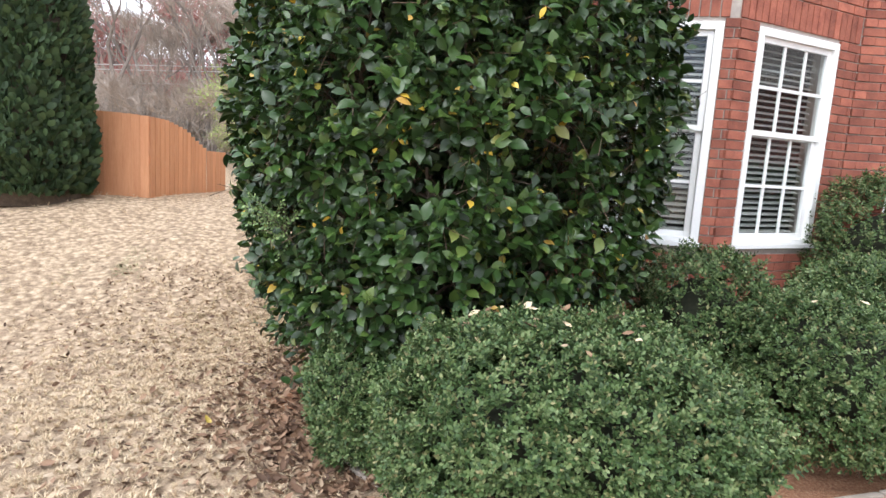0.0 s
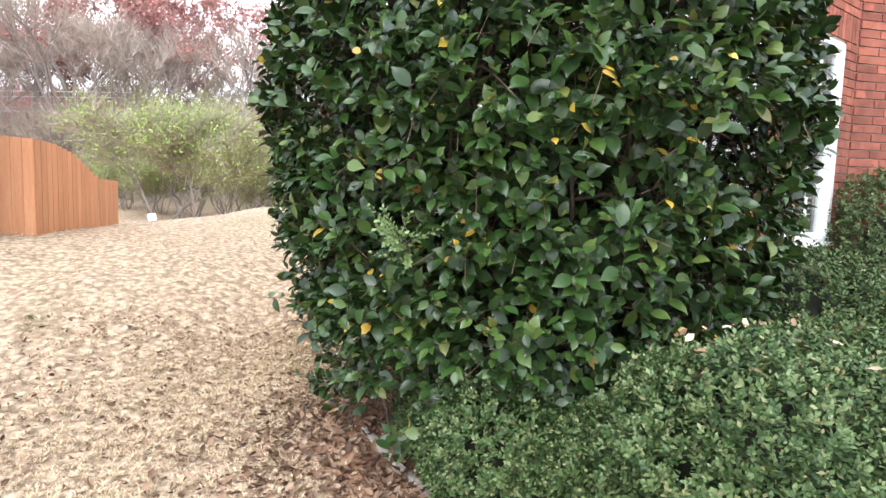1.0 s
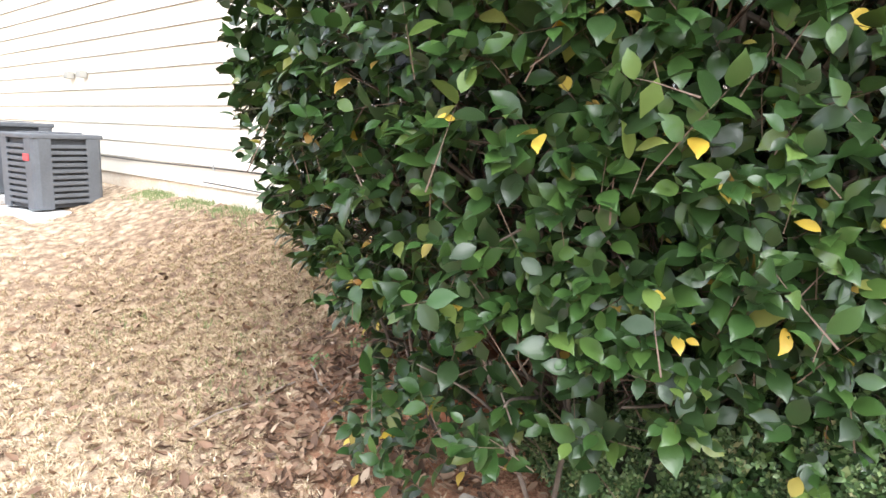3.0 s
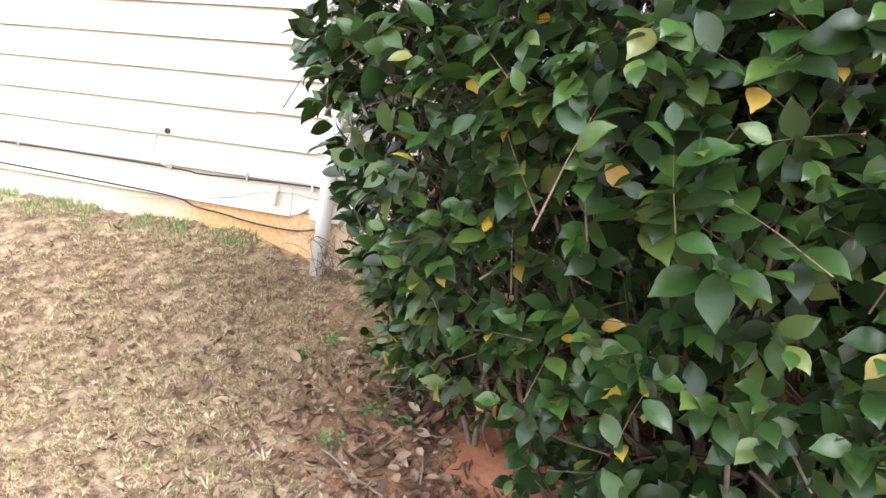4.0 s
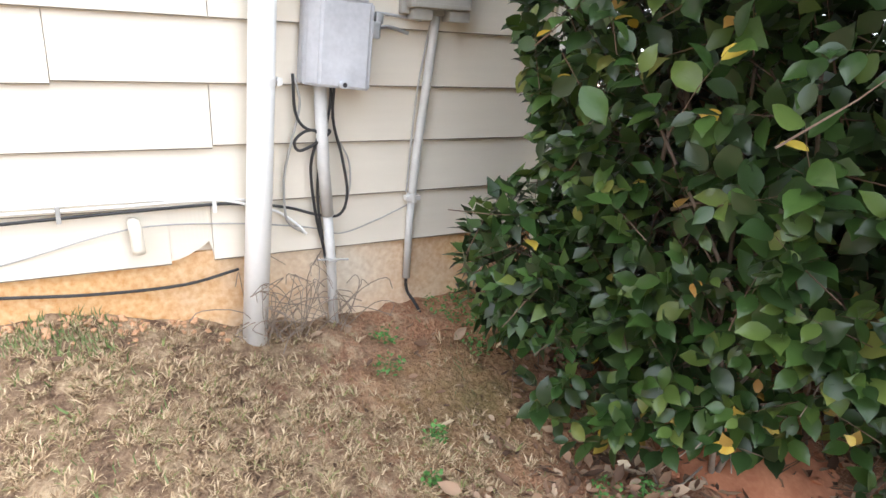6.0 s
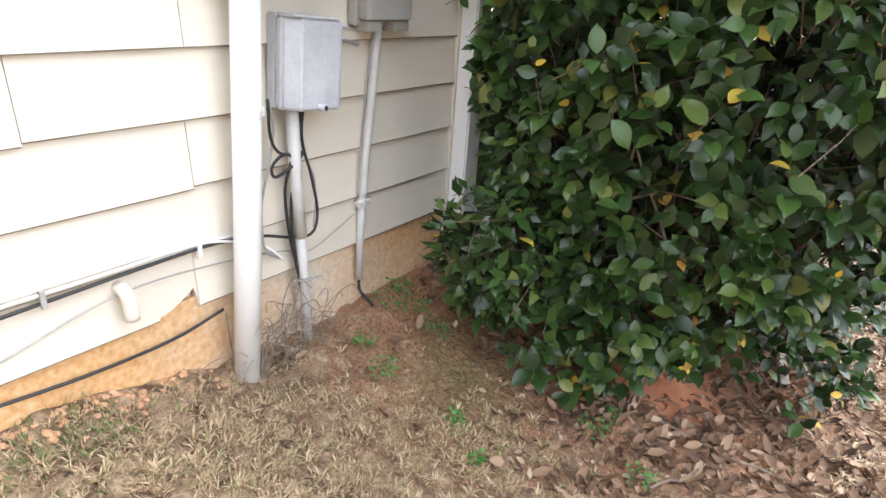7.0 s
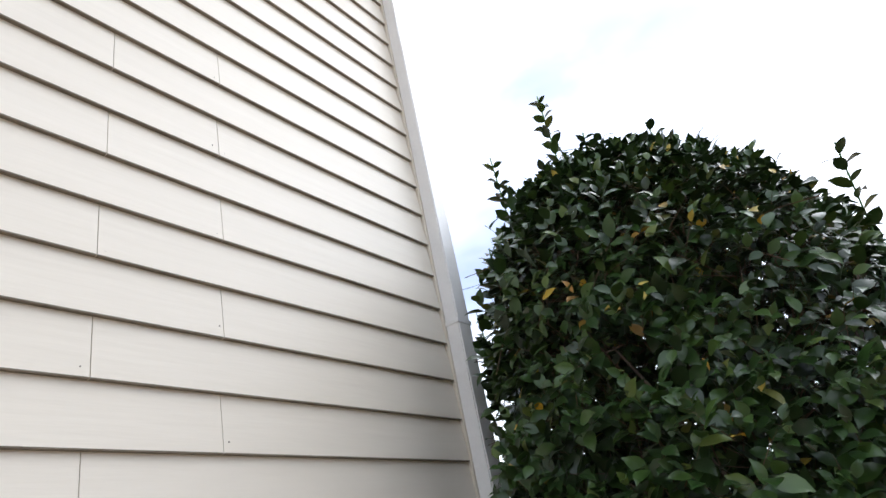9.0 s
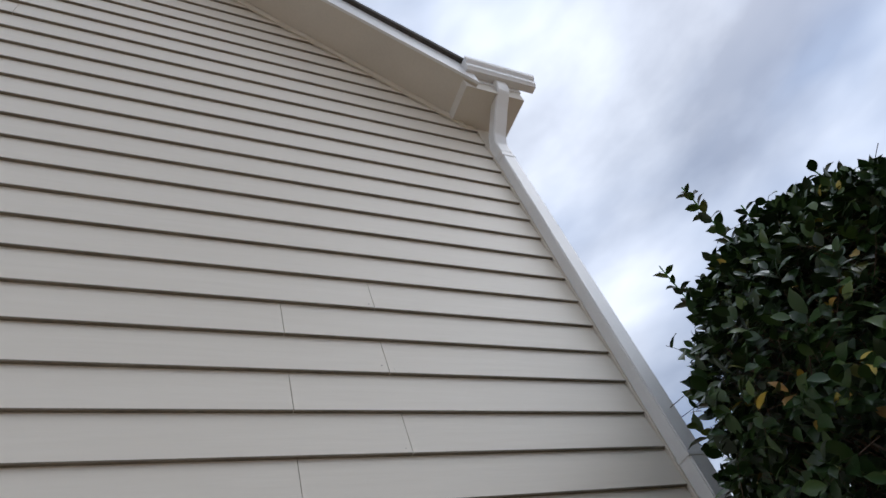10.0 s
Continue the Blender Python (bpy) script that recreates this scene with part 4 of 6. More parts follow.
def build_pad(x, y, z, turn, w):
    pad = thing("equipment_pad", (x, y, z - 0.09), turn, "pale concrete pad sunk in the lawn", "concrete pad", "equipment pads")
    bm = bmesh.new()
    box(bm, (-w, -w, -0.16), (w, w, 0.09), 0.012)
    part("slab", bm, CONCRETE, pad)


build_pad(-0.72, 5.12, -0.121, 9.0, 0.44)
build_ac((-0.70, 5.15, -0.121), 0.65, 0.65, 0.74, "grey louvred air conditioner on a concrete pad").rotation_euler.z = radians(9.0)
build_pad(-0.82, 6.22, -0.05, 9.0, 0.46)
build_ac((-0.80, 6.25, -0.05), 0.70, 0.70, 0.76, "taller grey air conditioner on a concrete pad", 0.02).rotation_euler.z = radians(9.0)


# ---- the fence ----
def build_fence(a, b, heights, label):
    """Vertical boards from a to b; heights: metres along by height."""
    a, b = Vector(a), Vector(b)
    run = b - a
    n = int(run.length / 0.14)
    fence = thing("fence", (a.x, a.y, ground_z(a.x, a.y)), 0, label, "fence", "cedar fence")
    ang = math.atan2(run.y, run.x)
    for i in range(n):
        p = a + run * ((i + 0.5) / n)
        h = float(np.interp((p - a).length, [q for q, _ in heights], [q for _, q in heights]))
        bm = bmesh.new()
        g = ground_z(p.x, p.y)
        box(bm, (-0.068, -0.011, g - 0.05), (0.068, 0.011, g + h), 0.004, Matrix.Translation((p.x, p.y, 0)) @ Matrix.Rotation(ang, 4, "Z"))
        bmesh.ops.translate(bm, verts=bm.verts, vec=-Vector((a.x, a.y, ground_z(a.x, a.y))))
        part("board", bm, FENCE_WOOD, fence)
    return fence


build_fence((-5.45, 5.74, 0), (-10.2, 5.2, 0), [(0, 1.32), (9, 1.32)], "orange-brown cedar privacy fence across the lawn")
build_fence((-5.445, 5.745, 0), (-5.22, 7.69, 0), [(0, 1.32), (0.5, 1.29), (1.2, 1.16), (1.6, 0.98), (1.95, 0.84)], "cedar fence with a swooping top stepping down")
build_fence((-5.21, 7.72, 0), (-5.19, 8.74, 0), [(0, 0.82), (2, 0.78)], "low end of the cedar fence beyond the lawn")


# ---- corner trim, downspout and eaves ----
def build_corner():
    bm = bmesh.new()
    box(bm, (-0.024, -0.115, -0.25), (0.03, -0.002, 5.40), 0.003)
    structure("trim_corner", bm, SIDING, "cream corner board beside the siding")
    spout = thing("downspout", (-0.06, -0.062, 0.0), 0, "white metal downspout on the house corner with elbows", "downspout")

    def rect_run(points, w, d):
        """A square-section run through points; w along y, d along x."""
        b = bmesh.new()
        rings = []
        for i, p in enumerate(points):
            p = Vector(p)
            way = (Vector(points[min(i + 1, len(points) - 1)]) - Vector(points[max(i - 1, 0)])).normalized()
            side = Vector((0, 1, 0)) - way * way.y
            side = side.normalized() if side.length > 0.2 else Vector((0, 0, 1))
            other = way.cross(side).normalized()
            rings.append([b.verts.new(p + side * w / 2 * s + other * d / 2 * t) for s, t in ((-1, -1), (1, -1), (1, 1), (-1, 1))])
        for a, c in zip(rings, rings[1:]):
            for k in range(4):
                b.faces.new((a[k], a[(k + 1) % 4], c[(k + 1) % 4], c[k]))
        b.faces.new(rings[0][::-1])
        b.faces.new(rings[-1])
        bmesh.ops.bevel(b, geom=list(b.edges), offset=0.006, segments=2, affect="EDGES")
        bmesh.ops.recalc_face_normals(b, faces=b.faces)
        return b

    part("pipe", rect_run([(0, 0, 0.30), (0, 0, 5.02)], 0.10, 0.078), WHITE_PVC, spout)
    part("upper_elbow", rect_run([(0, 0, 4.98), (0, 0, 5.10), (-0.03, -0.01, 5.20), (-0.16, -0.04, 5.40), (-0.235, -0.06, 5.50), (-0.25, -0.065, 5.56), (-0.25, -0.065, 5.64)], 0.104, 0.082), WHITE_PVC, spout)
    part("lower_elbow", rect_run([(0, 0, 0.34), (0, 0, 0.22), (-0.012, -0.03, 0.15), (-0.05, -0.09, 0.10), (-0.12, -0.19, 0.055)], 0.104, 0.08), WHITE_PVC, spout)
    for z in (4.93, 2.6):
        bm = bmesh.new()
        box(bm, (-0.042, -0.054, z), (0.036, 0.054, z + 0.022), 0.003)
        part("strap", bm, WHITE_PVC, spout)


def build_eaves():
    y0, out = 0.10, 0.33
    roof = new("roof")
    tagged(roof, "dark shingle roof with a wide painted rake soffit", kind="structure")

    def slab(name, x0, x1, lift0, lift1, mat, ya=y0, lab=""):
        bm = bmesh.new()
        pts = []
        for y in (ya, RIDGE_Y):
            for x, h in ((x0, lift0), (x1, lift0), (x1, lift1), (x0, lift1)):
                pts.append(bm.verts.new((x, y, rake_z(y) + h)))
        for k in range(4):
            bm.faces.new((pts[k], pts[(k + 1) % 4], pts[4 + (k + 1) % 4], pts[4 + k]))
        bm.faces.new(pts[3::-1])
        bm.faces.new(pts[4:])
        bmesh.ops.recalc_face_normals(bm, faces=bm.faces)
        part(name, bm, mat, roof, lab)

    slab("soffit", -out, 0.02, -0.012, 0.012, SOFFIT)
    slab("rake_board", -out - 0.022, -out - 0.001, -0.02, 0.20, TRIM, lab="white rake board under the shingles")
    slab("shingles", -out - 0.055, 6.0, 0.205, 0.26, ROOF, ya=0.03)
    slab("frieze", -0.034, -0.019, -0.10, -0.014, SIDING)
    bm = bmesh.new()
    box(bm, (-0.31, -0.30, 5.45), (0.05, 0.19, 5.72), 0.004)
    part("boxed_return", bm, SOFFIT, roof, "painted boxed return under the gutter")
    bm = bmesh.new()
    box(bm, (-0.318, -0.31, 5.56), (-0.300, 0.20, 5.74), 0.003)
    part("return_fascia", bm, TRIM, roof)
    bm = bmesh.new()
    box(bm, (0.05, -0.29, 5.56), (6.0, 0.2, 5.70))
    part("front_soffit", bm, SOFFIT, roof)
    gut = thing("gutter", (-0.32, -0.12, 5.6), 0, "white metal gutter on the eave return", "gutter")
    bm = bmesh.new()
    prof = [(0.0, 0.0), (-0.055, 0.0), (-0.075, 0.03), (-0.078, 0.06), (-0.098, 0.09), (-0.102, 0.118), (-0.094, 0.125), (-0.088, 0.118), (-0.07, 0.07), (-0.066, 0.035), (-0.052, 0.008), (-0.004, 0.008), (-0.004, 0.12), (0.0, 0.12)]
    ends = [[bm.verts.new((x, y, z)) for x, z in prof] for y in (-0.31, 0.285)]
    k = len(prof)
    for i in range(k):
        bm.faces.new((ends[0][i], ends[0][(i + 1) % k], ends[1][(i + 1) % k], ends[1][i]))
    bmesh.ops.recalc_face_normals(bm, faces=bm.faces)
    part("trough", bm, TRIM, gut)
    for y in (-0.312, 0.285):
        bm = bmesh.new()
        e = [bm.verts.new((x, y, z)) for x, z in [(0, 0), (-0.055, 0), (-0.075, 0.03), (-0.078, 0.06), (-0.1, 0.09), (-0.102, 0.12), (0, 0.12)]]
        f = bm.faces.new(e)
        r = bmesh.ops.extrude_face_region(bm, geom=[f])
        bmesh.ops.translate(bm, verts=[v for v in r["geom"] if isinstance(v, bmesh.types.BMVert)], vec=(0, 0.002, 0))
        part("end_cap", bm, TRIM, gut)


build_corner()
build_eaves()


# ---- things on the side wall ----
def wall_thing(name, y, z, label, category, x=-0.02):
    return thing(name, (x, y, z), 0, label, category)


def build_meter():
    th = wall_thing("electric_meter", 0.931, 1.112, "white electric meter box with a round glass meter", "electric meter")
    bm = bmesh.new()
    box(bm, (-0.106, -0.215, 0.0), (0.0, 0.21, 0.436), 0.006)
    body = part("body", bm, METER_PAINT, th)
    bm = bmesh.new()
    box(bm, (-0.112, -0.213, 0.004), (-0.107, -0.052, 0.429), 0.002)
    part("cover_panel", bm, METER_PAINT, th)
    bm = bmesh.new()
    box(bm, (-0.112, -0.047, 0.004), (-0.107, 0.208, 0.429), 0.002)
    part("meter_panel", bm, METER_PAINT, th)
    bm = bmesh.new()
    box(bm, (-0.122, -0.222, 0.429), (0.005, 0.217, 0.443), 0.004)
    part("rain_lip", bm, METER_PAINT, th)
    for y in (-0.09, -0.165):
        bm = bmesh.new()
        box(bm, (-0.122, y - 0.012, 0.406), (-0.111, y + 0.012, 0.428), 0.003)
        tube(bm, [(-0.118, y, 0.407), (-0.119, y, 0.383)], 0.004, 6)
        part("latch", bm, GALV, th, "small metal latch")
    bm = bmesh.new()
    box(bm, (-0.125, -0.165, -0.006), (-0.108, -0.14, 0.014), 0.004)
    part("hasp", bm, GALV, th)
    bm = bmesh.new()
    box(bm, (-0.095, 0.02, 0.441), (-0.03, 0.14, 0.456), 0.004)
    part("top_plug", bm, DARK, th)
    # the ring, the glass and what is behind it
    c = Vector((0, 0.085, 0.165))

    def disc(r0, r1, x0, x1, seg=40):
        b = bmesh.new()
        tube(b, [c + Vector((x0, 0, 0)), c + Vector((x1, 0, 0))], [r0, r1], seg)
        return b

    def ring(r_in, r_out, x0, x1, seg=40):
        b = bmesh.new()
        loops = []
        for r, x in ((r_in, x0), (r_out, x0), (r_out, x1), (r_in, x1)):
            loops.append([b.verts.new(c + Vector((x, r * math.cos(a), r * math.sin(a)))) for a in [2 * math.pi * k / seg for k in range(seg)]])
        for i in range(4):
            p, q = loops[i], loops[(i + 1) % 4]
            for k in range(seg):
                b.faces.new((p[k], p[(k + 1) % seg], q[(k + 1) % seg], q[k]))
        bmesh.ops.recalc_face_normals(b, faces=b.faces)
        return b

    part("socket_ring", ring(0.080, 0.094, -0.112, -0.136), GALV, th, "grey metal locking ring", True)
    bm = bmesh.new()
    box(bm, (-0.138, 0.172, 0.145), (-0.112, 0.200, 0.20), 0.004)
    box(bm, (-0.142, 0.182, 0.155), (-0.118, 0.19, 0.19), 0.002)
    part("ring_clasp", bm, GALV, th)
    part("gasket", ring(0.070, 0.0805, -0.113, -0.150), METER_DRUM, th, "grey gasket", True)
    part("drum", disc(0.068, 0.066, -0.113, -0.215), METER_DRUM, th, "grey meter drum", True)
    face = part("dial_face", disc(0.060, 0.060, -0.216, -0.221), METER_FACE, th, "pale face with a small display")
    bm = bmesh.new()
    box(bm, (-0.2245, 0.055, 0.183), (-0.2215, 0.108, 0.205), 0.002)
    part("display", bm, DARK, face, "dark number display")
    for i, (w, z) in enumerate([(0.07, 0.165), (0.078, 0.152), (0.07, 0.138), (0.055, 0.125), (0.03, 0.215)]):
        bm = bmesh.new()
        box(bm, (-0.2235, 0.085 - w / 2, z - 0.0028), (-0.2213, 0.085 + w / 2, z + 0.0028))
        part("print_bar", bm, INK, face)
    # glass cover
    b = bmesh.new()
    seg, loops = 40, []
    for r, x in ((0.079, -0.148), (0.079, -0.235), (0.072, -0.247), (0.02, -0.252)):
        loops.append([b.verts.new(c + Vector((x, r * math.cos(a), r * math.sin(a)))) for a in [2 * math.pi * k / seg for k in range(seg)]])
    for p, q in zip(loops, loops[1:]):
        for k in range(seg):
            b.faces.new((p[k], p[(k + 1) % seg], q[(k + 1) % seg], q[k]))
    b.faces.new(loops[-1])
    bmesh.ops.recalc_face_normals(b, faces=b.faces)
    g = part("glass_cover", b, METER_GLASS, th, "clear glass cover", True)
    g.visible_shadow = False
    bm = bmesh.new()
    box(bm, (-0.2, 0.115, 0.222), (-0.16, 0.137, 0.229), 0.002, Matrix.Translation((0, 0, 0)))
    part("blue_tag", bm, BLUE_TAG, th, "small blue seal tag")


def simple(name, rgb0, rgb1, rough=0.5, metal=0.0):
    return worn(name, rgb0, rgb1, 8, rough, metal, relief=0.05)


GALV = simple("dull_zinc", (0.42, 0.43, 0.44), (0.58, 0.59, 0.60), 0.4, 0.6)
METER_DRUM = simple("meter_drum", (0.40, 0.41, 0.40), (0.50, 0.51, 0.50), 0.5)
METER_FACE = simple("meter_face", (0.55, 0.56, 0.54), (0.62, 0.63, 0.61), 0.5)
INK = simple("grey_print", (0.28, 0.29, 0.29), (0.36, 0.36, 0.36), 0.7)
BLUE_TAG = simple("blue_tag", (0.03, 0.14, 0.55), (0.06, 0.22, 0.7), 0.4)


def meter_glass():
    m, n, l, b = material("meter_glass", 0.02)
    b.inputs["Transmission Weight"].default_value = 1.0
    b.inputs["IOR"].default_value = 1.12
    b.inputs["Base Color"].default_value = (0.97, 0.98, 0.97, 1)
    b.inputs["Coat Weight"].default_value = 0.5
    b.inputs["Coat Roughness"].default_value = 0.03
    return m


METER_GLASS = meter_glass()


def build_conduit():
    th = thing("conduit", (-0.085, 1.118, -0.12), 0, "thick white plastic conduit rising from the soil to the meter", "conduit")
    bm = bmesh.new()
    tube(bm, [(0, 0, 0), (0, -0.040, 0.6), (0, -0.072, 1.2)], 0.039, 28)
    part("pipe", bm, WHITE_PVC, th, smooth=True)
    bm = bmesh.new()
    tube(bm, [(0, -0.070, 1.165), (0, -0.070, 1.17), (0, -0.073, 1.238)], [0.042, 0.047, 0.047], 28)
    part("coupling", bm, WHITE_PVC, th, smooth=True)
    bm = bmesh.new()
    tube(bm, [(0, -0.054, 0.858), (0, -0.055, 0.879)], 0.0402, 28)
    box(bm, (0.0, -0.116, 0.858), (0.065, -0.090, 0.879), 0.002)
    for z in (0.862, 0.876):
        tube(bm, [(-0.012, -0.102, z), (0.01, -0.102, z)], 0.006, 8)
    part("strap", bm, WHITE_PVC, th, smooth=False)


def build_grey_box():
    th = wall_thing("utility_box", 0.90, 0.737, "weathered grey plastic cable box with a latch", "utility box")
    th.matrix_basis = pose(-0.02, 0.868, 0.737, 4.0)
    bm = bmesh.new()
    # a back tray and a cover with a slanted edge
    box(bm, (-0.035, -0.125, 0.0), (0.0, 0.078, 0.258), 0.006)
    part("back_tray", bm, GREY_BOX, th)
    bm = bmesh.new()
    pts = [(-0.034, 0.078), (-0.062, 0.074), (-0.105, 0.040), (-0.108, -0.112), (-0.098, -0.124), (-0.034, -0.126)]
    lo = [bm.verts.new((x, y, 0.0)) for x, y in pts]
    hi = [bm.verts.new((x * (0.93 if x < -0.05 else 1), y, 0.252)) for x, y in pts]
    for i in range(6):
        bm.faces.new((lo[i], lo[(i + 1) % 6], hi[(i + 1) % 6], hi[i]))
    bm.faces.new(lo[::-1])
    bm.faces.new(hi)
    bmesh.ops.recalc_face_normals(bm, faces=bm.faces)
    bmesh.ops.bevel(bm, geom=list(bm.edges), offset=0.007, segments=3, affect="EDGES")
    part("cover", bm, GREY_BOX, th)
    bm = bmesh.new()
    box(bm, (-0.1, -0.10, 0.252), (-0.03, 0.072, 0.259), 0.003)
    part("top_lip", bm, GREY_BOX, th)
    bm = bmesh.new()
    loops = []
    for r, x in ((0.0115, -0.106), (0.0115, -0.132), (0.0075, -0.132), (0.0075, -0.112)):
        loops.append([bm.verts.new((x, -0.032 + r * math.cos(a), 0.012 + r * math.sin(a))) for a in [2 * math.pi * k / 16 for k in range(16)]])
    for p, q in zip(loops, loops[1:]):
        for k in range(16):
            bm.faces.new((p[k], p[(k + 1) % 16], q[(k + 1) % 16], q[k]))
    bm.faces.new(loops[-1])
    bmesh.ops.recalc_face_normals(bm, faces=bm.faces)
    lock = part("lock_barrel", bm, GREY_BOX, th, smooth=True)
    bm = bmesh.new()
    tube(bm, [(-0.13, -0.032, 0.012), (-0.1325, -0.032, 0.012)], 0.007, 12)
    part("key_hole", bm, BLACK, lock)
    # ground clamp and wire at the side
    bm = bmesh.new()
    box(bm, (-0.05, -0.165, 0.155), (-0.015, -0.135, 0.205), 0.006)
    box(bm, (-0.04, -0.175, 0.20), (-0.02, -0.15, 0.235), 0.005)
    tube(bm, smooth_line([(-0.03, -0.125, 0.19), (-0.035, -0.15, 0.185), (-0.025, -0.2, 0.195), (-0.02, -0.27, 0.185)], 4), 0.006, 6)
    part("ground_clamp", bm, GALV, th, "metal ground clamp")


def build_taupe_box():
    th = wall_thing("phone_box", 0.492, 0.948, "taupe plastic phone junction box on the siding", "utility box")
    bm = bmesh.new()
    box(bm, (-0.03, -0.118, 0.012), (0.0, 0.122, 0.212), 0.006)
    part("back_tray", bm, TAUPE_BOX, th)
    bm = bmesh.new()
    box(bm, (-0.078, -0.105, 0.03), (-0.026, 0.11, 0.205), 0.012)
    box(bm, (-0.08, -0.098, 0.034), (-0.0765, 0.1, 0.046), 0.001)
    part("door", bm, TAUPE_BOX, th)
    for y0, y1 in ((-0.105, -0.03), (0.03, 0.095)):
        bm = bmesh.new()
        box(bm, (-0.066, y0, -0.004), (-0.008, y1, 0.03), 0.005)
        part("cable_skirt", bm, TAUPE_BOX, th)
    bm = bmesh.new()
    box(bm, (-0.012, 0.03, 0.21), (-0.004, 0.062, 0.245), 0.003)
    tube(bm, [(-0.014, 0.046, 0.23), (-0.004, 0.046, 0.23)], 0.006, 8)
    part("hanger", bm, TAUPE_BOX, th)
    bm = bmesh.new()
    tube(bm, [(-0.05, -0.112, 0.10), (-0.05, -0.128, 0.10)], 0.007, 8)
    part("screw", bm, GALV, th)


def build_pipes():
    a = thing("riser_pipe", (-0.058, 0.838, -0.12), 0, "thin grey conduit from the soil to the grey box", "conduit")
    bm = bmesh.new()
    tube(bm, [(0.0, 0.0, 0), (0, 0.012, 0.3), (0, 0.024, 0.46)], 0.0165, 14)
    part("lower_pipe", bm, PIPE_GREY, a, smooth=True)
    bm = bmesh.new()
    tube(bm, [(0, 0.022, 0.445), (0, 0.035, 0.6), (0, 0.046, 0.885)], 0.0195, 14)
    part("upper_pipe", bm, PIPE_GREY, a, smooth=True)
    bm = bmesh.new()
    box(bm, (-0.03, 0.0, 0.292), (0.03, 0.03, 0.30), 0.002)
    tube(bm, [(-0.028, -0.04, 0.296), (0.0, 0.06, 0.296)], 0.004, 6)
    part("clamp", bm, CABLE_GREY, a)
    b = thing("riser_pipe", (-0.034, 0.558, 0.03), 0, "thin grey conduit below the phone box with a black cable", "conduit")
    bm = bmesh.new()
    tube(bm, [(0, 0, 0.03), (0, -0.004, 0.2), (0, -0.010, 0.34)], 0.0135, 12)
    part("lower_pipe", bm, PIPE_GREY, b, smooth=True)
    bm = bmesh.new()
    tube(bm, smooth_line([(0, -0.010, 0.33), (0, -0.024, 0.5), (0, -0.048, 0.7), (0, -0.072, 0.93)], 4), 0.0155, 12)
    part("upper_pipe", bm, PIPE_GREY, b, smooth=True)
    bm = bmesh.new()
    tube(bm, [(0, -0.009, 0.315), (0, -0.011, 0.345)], 0.019, 12)
    box(bm, (-0.016, -0.038, 0.322), (0.012, 0.017, 0.338), 0.002)
    part("coupling", bm, PIPE_GREY, b)
    bm = bmesh.new()
    tube(bm, smooth_line([(0, 0, 0.05), (0, -0.005, -0.02), (-0.03, -0.03, -0.07), (-0.06, -0.06, -0.14)], 4), 0.006, 7)
    part("cable_tail", bm, BLACK, b)
    bm = bmesh.new()
    tube(bm, smooth_line([(0.005, -0.055, 0.9), (0.003, -0.018, 0.7), (0.003, 0.0, 0.5), (0.003, 0.010, 0.35)], 4), 0.0035, 6)
    part("side_wire", bm, CABLE_GREY, b)


def cable(name, points, radius, mat, label, sag=5):
    points = [(x, y * 1.03, z) for x, y, z in points]
    p0 = Vector(points[0])
    th = thing(name, tuple(p0), 0, label, "cable", "wall cables")
    bm = bmesh.new()
    tube(bm, smooth_line([Vector(p) - p0 for p in points], sag), radius, 7)
    part("strand", bm, mat, th, smooth=True)
    return th


PIPE_GREY = simple("grey_pvc", (0.50, 0.49, 0.46), (0.62, 0.61, 0.58), 0.5)


